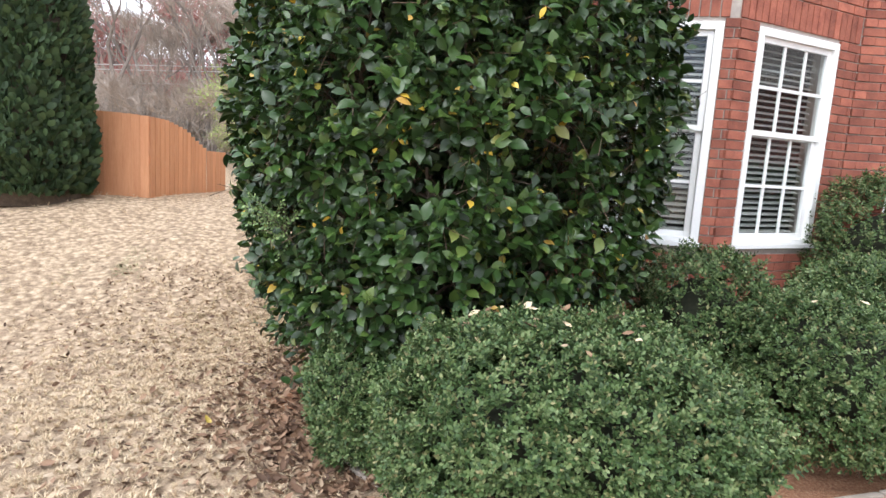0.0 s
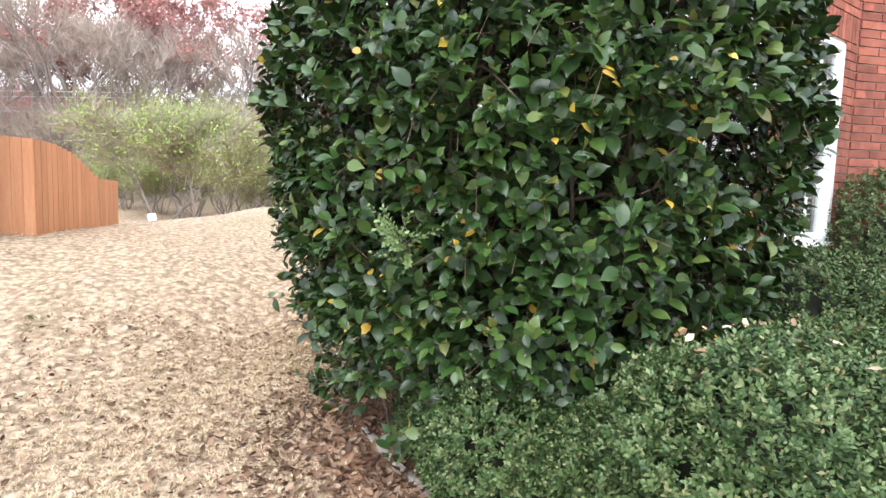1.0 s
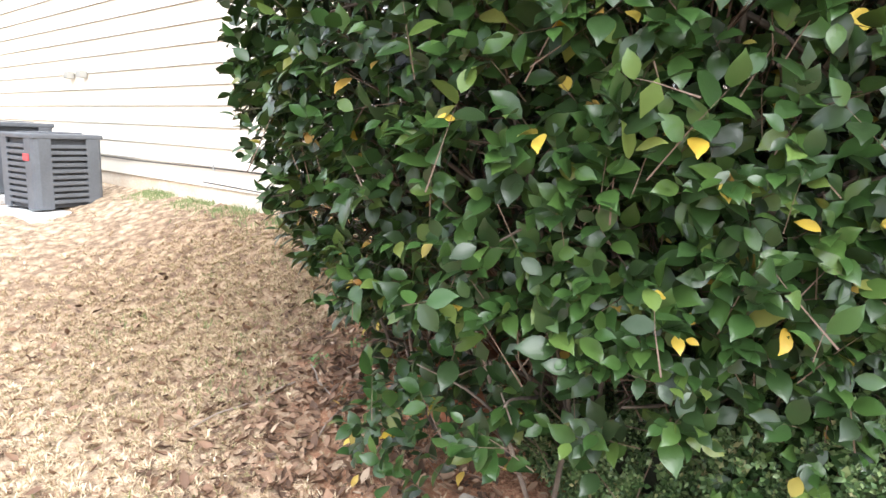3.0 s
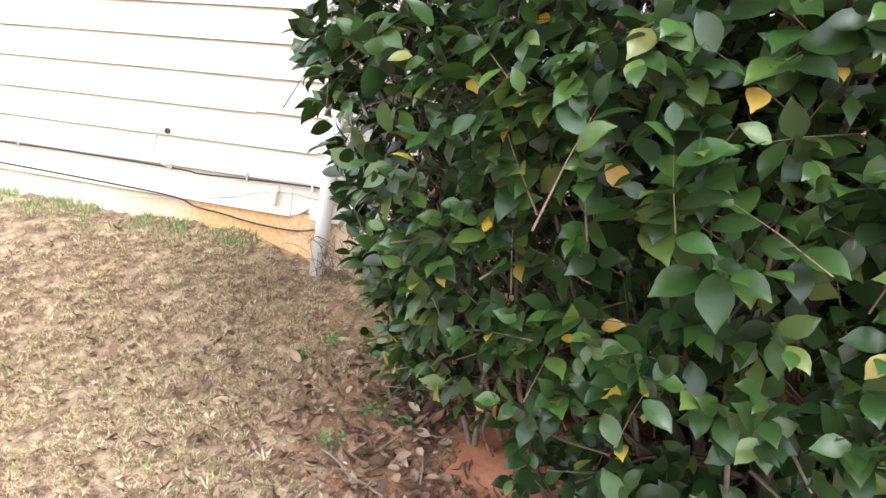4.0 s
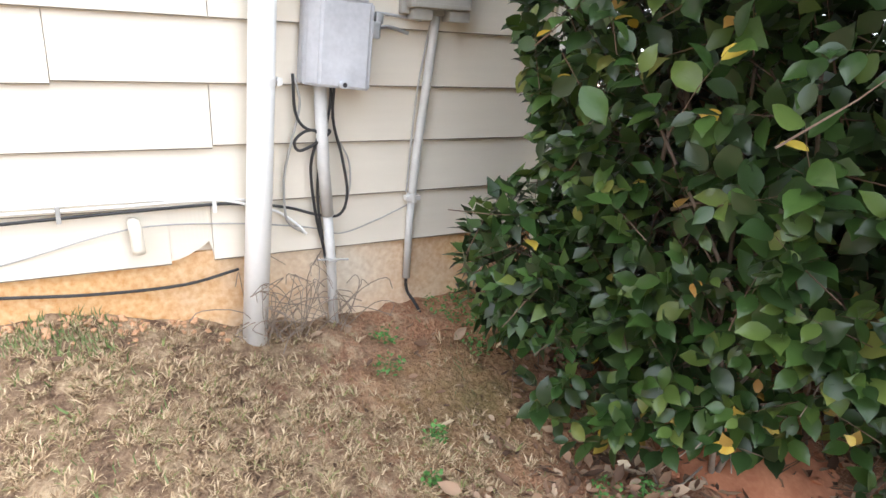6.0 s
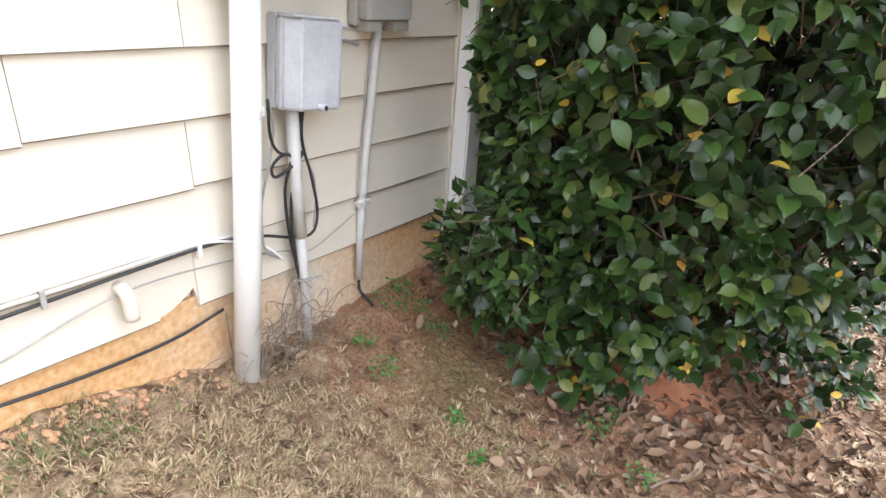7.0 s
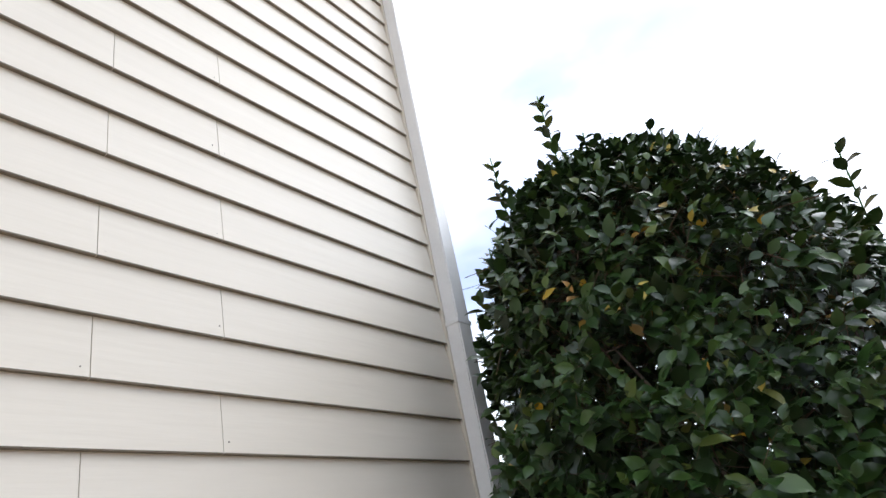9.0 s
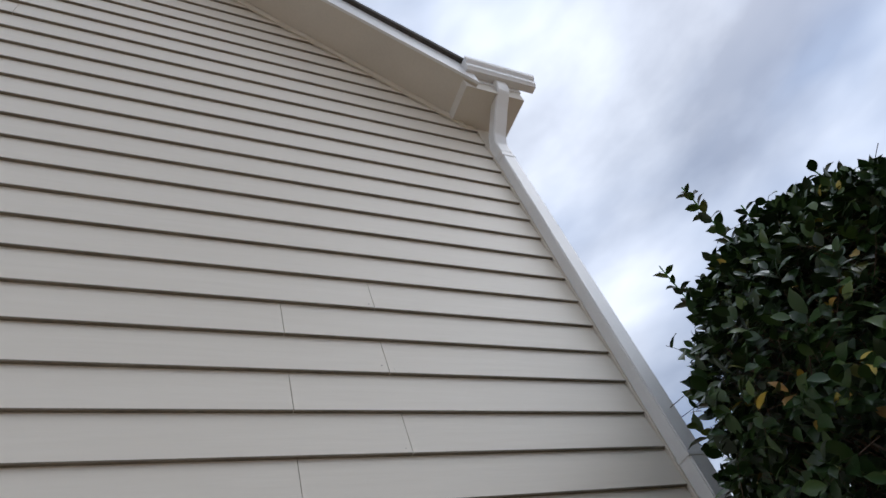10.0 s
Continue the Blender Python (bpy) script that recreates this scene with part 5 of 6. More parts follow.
def build_cables():
    cable("cable", [(-0.028, 6.4, 0.37), (-0.028, 4.6, 0.36), (-0.028, 3.0, 0.375), (-0.028, 2.05, 0.37), (-0.028, 1.87, 0.36), (-0.028, 1.57, 0.37), (-0.028, 1.19, 0.381), (-0.028, 1.06, 0.372), (-0.028, 0.95, 0.353), (-0.04, 0.86, 0.325), (-0.07, 0.80, 0.33), (-0.07, 0.775, 0.40), (-0.06, 0.79, 0.52), (-0.05, 0.815, 0.64), (-0.06, 0.81, 0.78)], 0.0048, BLACK, "black cable clipped along the siding and looped below the box")
    cable("cable", [(-0.026, 6.4, 0.392), (-0.026, 3.0, 0.392), (-0.026, 2.05, 0.392), (-0.026, 1.5, 0.391), (-0.027, 1.19, 0.395), (-0.03, 1.07, 0.372), (-0.03, 0.99, 0.345), (-0.035, 0.93, 0.30), (-0.045, 0.90, 0.265)], 0.0045, WHITE_PVC, "pale cable along the siding")
    cable("cable", [(-0.026, 6.4, 0.402), (-0.026, 3.0, 0.404), (-0.026, 2.05, 0.403), (-0.026, 1.3, 0.404), (-0.027, 1.05, 0.385)], 0.004, WHITE_PVC, "second pale cable along the siding")
    cable("cable", [(-0.022, 3.4, 0.24), (-0.022, 2.6, 0.225), (-0.024, 2.05, 0.208), (-0.022, 1.9, 0.171), (-0.02, 1.73, 0.156), (-0.02, 1.5, 0.133), (-0.02, 1.27, 0.13), (-0.03, 1.11, 0.165)], 0.0048, BLACK, "black cable hanging over the foundation")
    cable("cable", [(-0.022, 2.9, 0.10), (-0.022, 2.06, 0.193), (-0.022, 1.72, 0.247), (-0.024, 1.40, 0.323), (-0.022, 1.13, 0.315), (-0.024, 0.89, 0.281), (-0.04, 0.786, 0.255), (-0.03, 0.65, 0.29), (-0.03, 0.54, 0.335)], 0.0025, CABLE_GREY, "thin drooping wire across the siding")
    cable("cable", [(-0.025, 2.102, 0.578), (-0.05, 2.13, 0.56), (-0.04, 2.165, 0.50), (-0.032, 2.172, 0.44), (-0.03, 2.13, 0.385), (-0.03, 2.05, 0.367)], 0.004, CABLE_GREY, "thin cable leaving the wall at a grommet")
    cable("cable", [(-0.05, 0.935, 0.77), (-0.05, 0.93, 0.66), (-0.055, 0.905, 0.612), (-0.06, 0.86, 0.60), (-0.07, 0.83, 0.602), (-0.065, 0.86, 0.57), (-0.055, 0.92, 0.54), (-0.055, 0.935, 0.57), (-0.055, 0.90, 0.60), (-0.06, 0.865, 0.59), (-0.05, 0.885, 0.49), (-0.05, 0.873, 0.34), (-0.05, 0.84, 0.18), (-0.05, 0.82, 0.05)], 0.0048, BLACK, "coiled black cable below the grey box")
    cable("cable", [(-0.05, 0.82, 0.77), (-0.055, 0.825, 0.68), (-0.06, 0.84, 0.61), (-0.055, 0.86, 0.50), (-0.05, 0.865, 0.38), (-0.05, 0.85, 0.24)], 0.0045, BLACK, "black cable dropping beside the riser")
    cable("cable", [(-0.05, 0.93, 0.76), (-0.045, 0.915, 0.68), (-0.05, 0.94, 0.58), (-0.04, 0.965, 0.46), (-0.04, 0.965, 0.34), (-0.04, 0.95, 0.30), (-0.04, 0.91, 0.27)], 0.004, CABLE_GREY, "grey cable looping down the siding")
    cable("cable", [(-0.045, 0.79, 0.56), (-0.04, 0.76, 0.50), (-0.04, 0.755, 0.42), (-0.05, 0.775, 0.34)], 0.003, CABLE_GREY, "thin wire loop beside the riser")
    cable("cable", [(-0.03, 0.74, 0.94), (-0.03, 0.66, 0.955), (-0.03, 0.60, 0.952), (-0.03, 0.52, 0.945)], 0.005, GALV, "ground wire between the two boxes")
    for y in (2.12, 1.61, 1.205, 3.3):
        clip = thing("cable_clip", (-0.022, y, 0.375), 0, "small cable clip nailed to the siding", "cable clip", "cable clips")
        bm = bmesh.new()
        box(bm, (-0.016, -0.006, -0.018), (0.0, 0.006, 0.03), 0.002)
        part("clip", bm, CABLE_GREY if y != 1.205 else WHITE_PVC, clip)
    g = thing("wall_grommet", (-0.018, 2.158, 0.574), 0, "black grommet where a cable enters the siding", "grommet")
    bm = bmesh.new()
    tube(bm, [(0.01, 0, 0), (-0.014, 0, 0), (-0.018, 0, 0)], [0.017, 0.017, 0.010], 14)
    part("rubber", bm, BLACK, g)
    d = thing("drain_elbow", (-0.02, 1.425, 0.315), 0, "short white plastic drain elbow sticking out of the siding", "drain pipe")
    bm = bmesh.new()
    tube(bm, smooth_line([(0.03, 0.005, 0.02), (-0.010, 0.003, 0.022), (-0.026, 0, 0.0), (-0.028, -0.003, -0.06)], 5), 0.018, 14)
    part("elbow", bm, SIDING, d, smooth=True)
    for y in (6.05, 6.42):
        v = thing("wall_vent", (-0.02, y, 1.22), 0, "small dark vent hood on the siding", "vent", "wall vents")
        bm = bmesh.new()
        box(bm, (-0.08, -0.06, 0), (0, 0.06, 0.08), 0.01)
        part("hood", bm, TAUPE_BOX, v)


build_meter()
build_conduit()
build_grey_box()
build_taupe_box()
build_pipes()
build_cables()


# ---- neighbouring wing and porch ----
def build_porch():
    p = thing("porch", (3.32, 1.02, ground_z(3.0, 0.9)), 0, "white porch beam and post beside the brick bay", "porch")
    gz = ground_z(3.0, 0.9)
    bm = bmesh.new()
    box(bm, (-0.24, -0.47, 2.34 - gz), (2.2, -0.21, 2.9 - gz), 0.008)
    part("beam", bm, TRIM, p)
    bm = bmesh.new()
    box(bm, (-0.19, -0.43, 2.20 - gz), (0.10, -0.24, 2.336 - gz), 0.006)
    part("bracket", bm, TRIM, p)
    d = new("door_1")
    d.matrix_basis = pose(3.33, 0.89, -0.2)
    tagged(d, "white front door frame with a dim door", kind="structure")
    bm = bmesh.new()
    box(bm, (0, -0.05, -0.2), (0.08, 0.05, 2.3), 0.006)
    part("jamb", bm, TRIM, d)
    bm = bmesh.new()
    box(bm, (0.08, -0.01, -0.2), (0.95, 0.03, 2.2), 0.004)
    part("door_leaf", bm, DOOR_WOOD, d, "stained wooden door")
    bm = bmesh.new()
    box(bm, (2.62, 0.96, -0.6), (7.4, 1.14, 3.0))
    structure("wall_entry", bm, MORTAR, "brick entry wall in shade")


DOOR_WOOD = worn("stained_door", (0.10, 0.045, 0.02), (0.2, 0.09, 0.04), 6, 0.4, stretch=(4, 4, 0.5))
build_porch()


def build_wing():
    """The far brick wing with its white eave and shingle roof."""
    wing = thing("brick_wing", (7.47, -1.45, -0.55), 0, "red brick garage wing with a white eave", "house")
    m, n, l, b = material("far_brick", 0.85)
    t = n.new("ShaderNodeNewGeometry")
    mp = n.new("ShaderNodeMapping")
    mp.inputs["Rotation"].default_value = (0, math.pi / 2, math.pi / 2)
    l.new(t.outputs["Position"], mp.inputs["Vector"])
    bt = n.new("ShaderNodeTexBrick")
    bt.inputs["Color1"].default_value, bt.inputs["Color2"].default_value, bt.inputs["Mortar"].default_value = (0.33, 0.11, 0.075, 1), (0.22, 0.07, 0.05, 1), (0.42, 0.36, 0.32, 1)
    bt.inputs["Scale"].default_value, bt.inputs["Brick Width"].default_value, bt.inputs["Row Height"].default_value, bt.inputs["Mortar Size"].default_value = 1.0, 0.203, 0.0677, 0.006
    l.new(mp.outputs["Vector"], bt.inputs["Vector"])
    l.new(bt.outputs["Color"], b.inputs["Base Color"])
    bump(n, l, b, bt.outputs["Fac"], -0.4, 0.01)
    bm = bmesh.new()
    box(bm, (0, -6.0, -0.3), (0.3, 6.0, 3.48))
    part("wall", bm, m, wing)
    bm = bmesh.new()
    box(bm, (-0.35, -6.3, 3.43), (0.3, 6.3, 3.49), 0.004)
    part("soffit", bm, TRIM, wing)
    bm = bmesh.new()
    box(bm, (-0.40, -6.3, 3.46), (-0.35, 6.3, 3.68), 0.004)
    part("fascia", bm, TRIM, wing)
    bm = bmesh.new()
    box(bm, (-0.52, -6.3, 3.61), (-0.405, 6.3, 3.73), 0.02)
    part("gutter", bm, TRIM, wing)
    bm = bmesh.new()
    v = [bm.verts.new(q) for q in [(-0.45, -6.4, 3.72), (-0.45, 6.4, 3.72), (4.0, 6.4, 6.5), (4.0, -6.4, 6.5)]]
    w = [bm.verts.new(q.co + Vector((0, 0, 0.06))) for q in v]
    bm.faces.new(v[::-1])
    bm.faces.new(w)
    for i in range(4):
        bm.faces.new((v[i], v[(i + 1) % 4], w[(i + 1) % 4], w[i]))
    part("roof", bm, WING_ROOF, wing)
    wing.scale = (0.86, 0.86, 0.86)


WING_ROOF = worn("pale_shingle", (0.22, 0.19, 0.17), (0.33, 0.29, 0.26), 6, 0.9, grain=30, relief=0.5)
build_wing()


# ---- trees ----
RED_BUD = leafy("red_bud", [(0.0, (0.30, 0.10, 0.09)), (0.5, (0.44, 0.17, 0.15)), (1.0, (0.50, 0.26, 0.22))], 0.9, vein=False)
# distance haze is put into these pale twig and bark colours
FAR_TWIG = leafy("haze_tinted_twig", [(0.0, (0.26, 0.205, 0.165)), (0.5, (0.36, 0.295, 0.245)), (1.0, (0.46, 0.39, 0.33))], 0.95, vein=False)
FAR_BARK = worn("haze_tinted_bark", (0.17, 0.145, 0.125), (0.30, 0.26, 0.23), 3, 0.95)
SPRING = leafy("spring_leaf", [(0.0, (0.20, 0.28, 0.07)), (0.5, (0.30, 0.38, 0.10)), (1.0, (0.40, 0.47, 0.16))], 0.8, vein=False)
TWIG_V = [(-0.012, 0, 0), (0.012, 0, 0), (0, 1, 0.05)]
TWIG_F = [(0, 1, 2)]
BUD_V = [(-0.5, 0, 0), (0.5, 0, 0.1), (0, 0.9, 0)]


def grow(rng, start, way, length, radius, level, limbs, tips):
    end = start + way * length
    bend = start + way * length * 0.5 + Vector((rng.gauss(0, 0.05), rng.gauss(0, 0.05), rng.gauss(0, 0.03))) * length
    limbs.append(([start, bend, end], [radius, radius * 0.8, radius * 0.55]))
    if level == 0:
        tips.append((end, way))
        return
    n = rng.choice((2, 3, 3)) if level > 1 else 3
    for k in range(n):
        turn = Vector((rng.gauss(0, 1), rng.gauss(0, 1), rng.gauss(0.25, 0.5)))
        w = (way + 0.62 * turn.normalized() + Vector((0, 0, 0.12))).normalized()
        grow(rng, end if k else start.lerp(end, 0.75), w, length * rng.uniform(0.6, 0.82), radius * 0.55, level - 1, limbs, tips)


def build_tree(seed, height, name, label, twig_mat, twigs=16, bud=0, bud_mat=None, levels=4, trunk_mat=FAR_BARK, category="tree", stems=1, droop=0.0, twig_len=0.11, bud_size=0.17):
    rng = random.Random(seed)
    tree = thing(name, (0, 0, 0), 0, label, category, "far woods")
    limbs, tips = [], []
    for s in range(stems):
        lean = Vector((rng.gauss(0, 0.06 if stems == 1 else 0.4), rng.gauss(0, 0.06 if stems == 1 else 0.4), 1)).normalized()
        grow(rng, Vector((rng.gauss(0, 0.04 if stems == 1 else 0.5), rng.gauss(0, 0.04 if stems == 1 else 0.5), -0.3)), lean, height * (0.34 if stems == 1 else 0.26), height * (0.016 if stems == 1 else 0.008), levels, limbs, tips)
    bm = bmesh.new()
    for pts, rad in limbs:
        tube(bm, pts, rad, 5 if rad[0] > 0.03 else 3, False)
    part("trunk", bm, trunk_mat, tree)
    spots, buds = [], []
    mids = [(a[1].lerp(a[2], rng.random()), (a[2] - a[1]).normalized()) for a, r in limbs if r[0] < height * 0.006]
    for p, w in tips + mids:
        for _ in range(twigs):
            t = (w + Vector((rng.gauss(0, 0.6), rng.gauss(0, 0.6), rng.gauss(0.1 - droop, 0.5)))).normalized()
            nrm = t.orthogonal().normalized()
            size = height * twig_len * rng.uniform(0.5, 1.3)
            q = p + t * rng.uniform(-0.1, 0.2) * size
            spots.append((tuple(q), tuple(t.cross(nrm)), tuple(t), tuple(nrm), size))
            for _ in range(bud):
                b = q + t * size * rng.uniform(0.2, 1.0) + Vector((rng.gauss(0, 0.12), rng.gauss(0, 0.12), rng.gauss(0, 0.12)))
                o = Vector((rng.gauss(0, 1), rng.gauss(0, 1), rng.gauss(0, 1))).normalized()
                u = o.orthogonal().normalized()
                buds.append((tuple(b), tuple(u.cross(o)), tuple(u), tuple(o), bud_size * rng.uniform(0.6, 1.4)))
    tw = new("twig_mass", place_many("twig_mass", TWIG_V, TWIG_F, spots, twig_mat))
    tw.parent = tree
    tagged(tw, kind="stuff")
    if buds:
        cr = new("crown", place_many("crown", BUD_V, TWIG_F, buds, bud_mat))
        cr.parent = tree
        tagged(cr, kind="stuff")
    return tree


def build_woods():
    rng = random.Random(21)
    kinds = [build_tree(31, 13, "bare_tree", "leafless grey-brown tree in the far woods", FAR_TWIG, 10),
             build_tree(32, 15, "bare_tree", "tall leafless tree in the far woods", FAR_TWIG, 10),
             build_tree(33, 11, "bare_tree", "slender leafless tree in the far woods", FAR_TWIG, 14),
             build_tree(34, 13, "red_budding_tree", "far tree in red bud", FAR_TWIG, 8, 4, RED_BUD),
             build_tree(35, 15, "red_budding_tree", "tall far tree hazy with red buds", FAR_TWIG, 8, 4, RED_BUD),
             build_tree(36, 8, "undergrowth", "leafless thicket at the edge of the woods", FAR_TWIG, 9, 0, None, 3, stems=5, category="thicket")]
    first = set()
    rows = []
    for row, y in enumerate((34, 39, 45, 52, 60)):
        x = -62 + rng.uniform(0, 3)
        while x < 26:
            rows.append((x + rng.uniform(-1.5, 1.5), y + rng.uniform(-2.5, 2.5) - 0.25 * min(0, x + 10), row))
            x += rng.uniform(1.8, 3.4) if row < 2 else rng.uniform(2.8, 4.8)
    for x, y, row in rows:
        if row == 0:
            k = 5
        elif row in (2, 3) and rng.random() < 0.55:
            k = rng.choice((3, 4))
        else:
            k = rng.choice((0, 1, 2, 5, 5, 2) if row < 3 else (0, 1, 1))
        m = pose(x, y, ground_z(x, y) - 0.1, 0, 0, rng.uniform(0, 360))
        if k not in first:
            first.add(k)
            kinds[k].matrix_basis = m
        else:
            c = copy_thing(kinds[k], m)
            s = rng.uniform(0.85, 1.2)
            c.scale = (s, s, s)
    for k in range(len(kinds)):
        if k not in first:
            kinds[k].matrix_basis = pose(-30 + 4 * k, 50, ground_z(-30, 50))
    # bright young willows before the woods
    w = build_tree(40, 5.6, "willow_shrub", "young willow shrub in fresh yellow-green leaf", FAR_TWIG, 12, 4, SPRING, 3, stems=9, category="shrub", droop=0.1, twig_len=0.17, bud_size=0.060)
    spots = [(-7.0, 26.5, 1.4), (-5.2, 27.0, 1.05), (-9.0, 29.5, 0.6), (-3.2, 28.5, 0.75), (-1.2, 29.5, 0.7), (-10.8, 31.0, 0.7), (1.5, 30.0, 0.65)]
    for i, (x, y, s) in enumerate(spots):
        m = pose(x, y, ground_z(x, y), 0, 0, 70 * i)
        c = w if i == 0 else copy_thing(w, m)
        c.matrix_basis = m
        c.scale = (s, s, s)


build_woods()


def build_far_brush():
    """The thicket of stems and twigs that closes the woods behind the single trees."""
    rng = random.Random(63)
    low, red = [], []
    for _ in range(52000):
        x, y = rng.uniform(-75, 32), rng.uniform(52, 82)
        top = 6.8 + 2.0 * noise.noise((x * 0.12, y * 0.1, 1.0)) + 1.5 * noise.noise((x * 0.5, y * 0.5, 4.0))
        h = rng.random() ** 0.8
        z = ground_z(x, y) + top * h
        t = Vector((rng.gauss(0, 0.45), rng.gauss(0, 0.2), rng.uniform(0.2, 1.0))).normalized()
        nrm = Vector((rng.gauss(0, 0.3), -1, 0.2)).normalized()
        nrm = (nrm - t * nrm.dot(t)).normalized()
        s = ((x, y, z), tuple(t.cross(nrm)), tuple(t), tuple(nrm), rng.uniform(1.2, 3.2))
        (red if h > 0.62 and noise.noise((x * 0.09, y * 0.05, 7.0)) > -0.05 and rng.random() < 0.55 else low).append(s)
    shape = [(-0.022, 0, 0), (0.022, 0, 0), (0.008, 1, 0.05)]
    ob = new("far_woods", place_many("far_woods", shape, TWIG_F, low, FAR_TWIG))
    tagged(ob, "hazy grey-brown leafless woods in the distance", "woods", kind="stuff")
    ob = new("far_treetops", place_many("far_treetops", shape, TWIG_F, red, RED_BUD))
    tagged(ob, "hazy reddish treetops in the far woods", "woods", kind="stuff")


build_far_brush()


def build_arborvitae(x, y, radius, height, seed):
    rng = random.Random(seed)
    gz = ground_z(x, y)
    th = thing("arborvitae", (x, y, gz), 0, "tall dense dark green arborvitae on the lawn", "tree", "arborvitae")
    spots = []
    for _ in range(17000):
        z = height * rng.random() ** 1.1
        a = rng.uniform(0, 6.2832)
        r = radius * (1 - (z / height) ** 2.2) ** 0.75 * (0.9 + 0.1 * sstep(0.0, 0.6, z))
        r *= 1 + 0.10 * noise.noise((math.cos(a) * 2, math.sin(a) * 2, z * 1.1 + seed)) + 0.05 * noise.noise((math.cos(a) * 7, math.sin(a) * 7, z * 4))
        r -= abs(rng.gauss(0, 0.05))
        o = Vector((math.cos(a), math.sin(a), 0.35)).normalized()
        t = Vector((math.cos(a) * 0.5 + rng.gauss(0, 0.4), math.sin(a) * 0.5 + rng.gauss(0, 0.4), rng.uniform(0.3, 1.0))).normalized()
        nrm = (o - t * o.dot(t))
        nrm = (nrm + 0.5 * Vector((rng.gauss(0, 1), rng.gauss(0, 1), 0))).normalized()
        nrm = (nrm - t * nrm.dot(t)).normalized()
        spots.append(((r * math.cos(a), r * math.sin(a), z + 0.05), tuple(t.cross(nrm)), tuple(t), tuple(nrm), rng.uniform(0.10, 0.19)))
    fo = new("foliage", place_many("foliage", [(0, 0, 0), (-0.32, 0.5, 0.05), (0.32, 0.5, -0.05), (-0.1, 1, 0.03), (0.16, 0.9, 0)], [(0, 2, 1), (1, 2, 4, 3)], spots, CONIFER))
    fo.parent = th
    tagged(fo, kind="stuff")
    bm = bmesh.new()
    tube(bm, [(0, 0, -0.1), (0, 0, height * 0.5), (0, 0, height * 0.95)], [radius * 0.82, radius * 0.75, 0.05], 14)
    part("inner_branch_mass", bm, BARK, th, smooth=True)


build_arborvitae(-7.02, 4.93, 0.97, 6.0, 3)
build_arborvitae(-9.3, 4.5, 1.03, 5.9, 4)


def build_power_lines():
    for y, z, drop in ((44, 4.6, 0.0), (44, 4.2, 0.4), (44.5, 3.3, 0.2)):
        th = thing("power_line", (-60, y, z), 0, "sagging overhead line in front of the woods", "power line", "power lines")
        bm = bmesh.new()
        pts = [(x + 60, 0, 0.5 * ((x + 12) / 46.0) ** 2 + drop * 0.1 + (x + 60) * 0.048) for x in range(-60, 41, 5)]
        tube(bm, pts, 0.028, 5)
        part("strand", bm, PIPE_GREY, th)


build_power_lines()
mk = thing("ground_marker", (-4.78, 9.65, ground_z(-4.78, 9.65)), 0, "small white plastic marker at the lawn's edge", "marker")
bm = bmesh.new()
box(bm, (-0.08, -0.05, 0.0), (0.08, 0.05, 0.16), 0.02, Matrix.Rotation(radians(-8), 4, "Y"))
part("body", bm, WHITE_PVC, mk)


# ---- bed edging ----
def build_edging(a, b, label):
    a, b = Vector((*a, 0)), Vector((*b, 0))
    ang = math.degrees(math.atan2(b.y - a.y, b.x - a.x))
    gz = ground_z((a.x + b.x) / 2, (a.y + b.y) / 2)
    th = thing("bed_edging", (a.x, a.y, gz), ang, label, "edging", "bed edging")
    n = max(1, round((b - a).length / 0.30))
    w = (b - a).length / n
    slope = (ground_z(b.x, b.y) - ground_z(a.x, a.y)) / (b - a).length
    for i in range(n):
        bm = bmesh.new()
        z = ground_z(a.x, a.y) - gz + slope * (i + 0.5) * w
        box(bm, (i * w + 0.004, -0.02, z - 0.05), ((i + 1) * w - 0.004, 0.02, z + 0.024), 0.008)
        part("edging_block", bm, EDGE_STONE, th)


EDGE_STONE = worn("pale_edging", (0.32, 0.27, 0.225), (0.52, 0.455, 0.39), 12, 0.9, grain=60, relief=0.5)
build_edging((-1.44, -0.67), (-1.34, -1.12), "pale edging blocks half sunk at the bed's edge")
build_edging((-1.335, -1.13), (-1.18, -1.62), "pale edging blocks running under the bushes")
build_edging((-1.10, -1.80), (-0.88, -2.10), "pale edging blocks in front of the boxwood")
build_edging((0.95, -2.16), (2.4, -1.72), "pale edging blocks along the front bed")


# ---- grass, litter and weeds ----
BLADE_V = [(-0.06, 0, 0), (0.06, 0, 0), (-0.05, 0.42, 0.20), (0.05, 0.45, 0.20), (0.01, 1, 0.06)]
BLADE_F = [(0, 1, 3, 2), (2, 3, 4)]


def bed_share(x, y):
    """1 in the bare bed round the big bush, 0 on the lawn."""
    r = math.hypot((x + 0.5) / 1.4, (y + 0.6) / 1.5)
    return 1 - sstep(0.72, 1.12, r + 0.3 * noise.noise((x * 2.2, y * 2.2, 7.0)))


def blade(rng, x, y, size, rise):
    z = ground_z(x, y) + relief(x, y)
    a = rng.uniform(0, 6.283)
    tip = Vector((math.cos(a), math.sin(a), rng.uniform(-0.05, rise))).normalized()
    nrm = (Vector((rng.gauss(0, 0.3), rng.gauss(0, 0.3), 1))).normalized()
    nrm = (nrm - tip * nrm.dot(tip)).normalized()
    return ((x, y, z + 0.001), tuple(tip.cross(nrm)), tuple(tip), tuple(nrm), size)


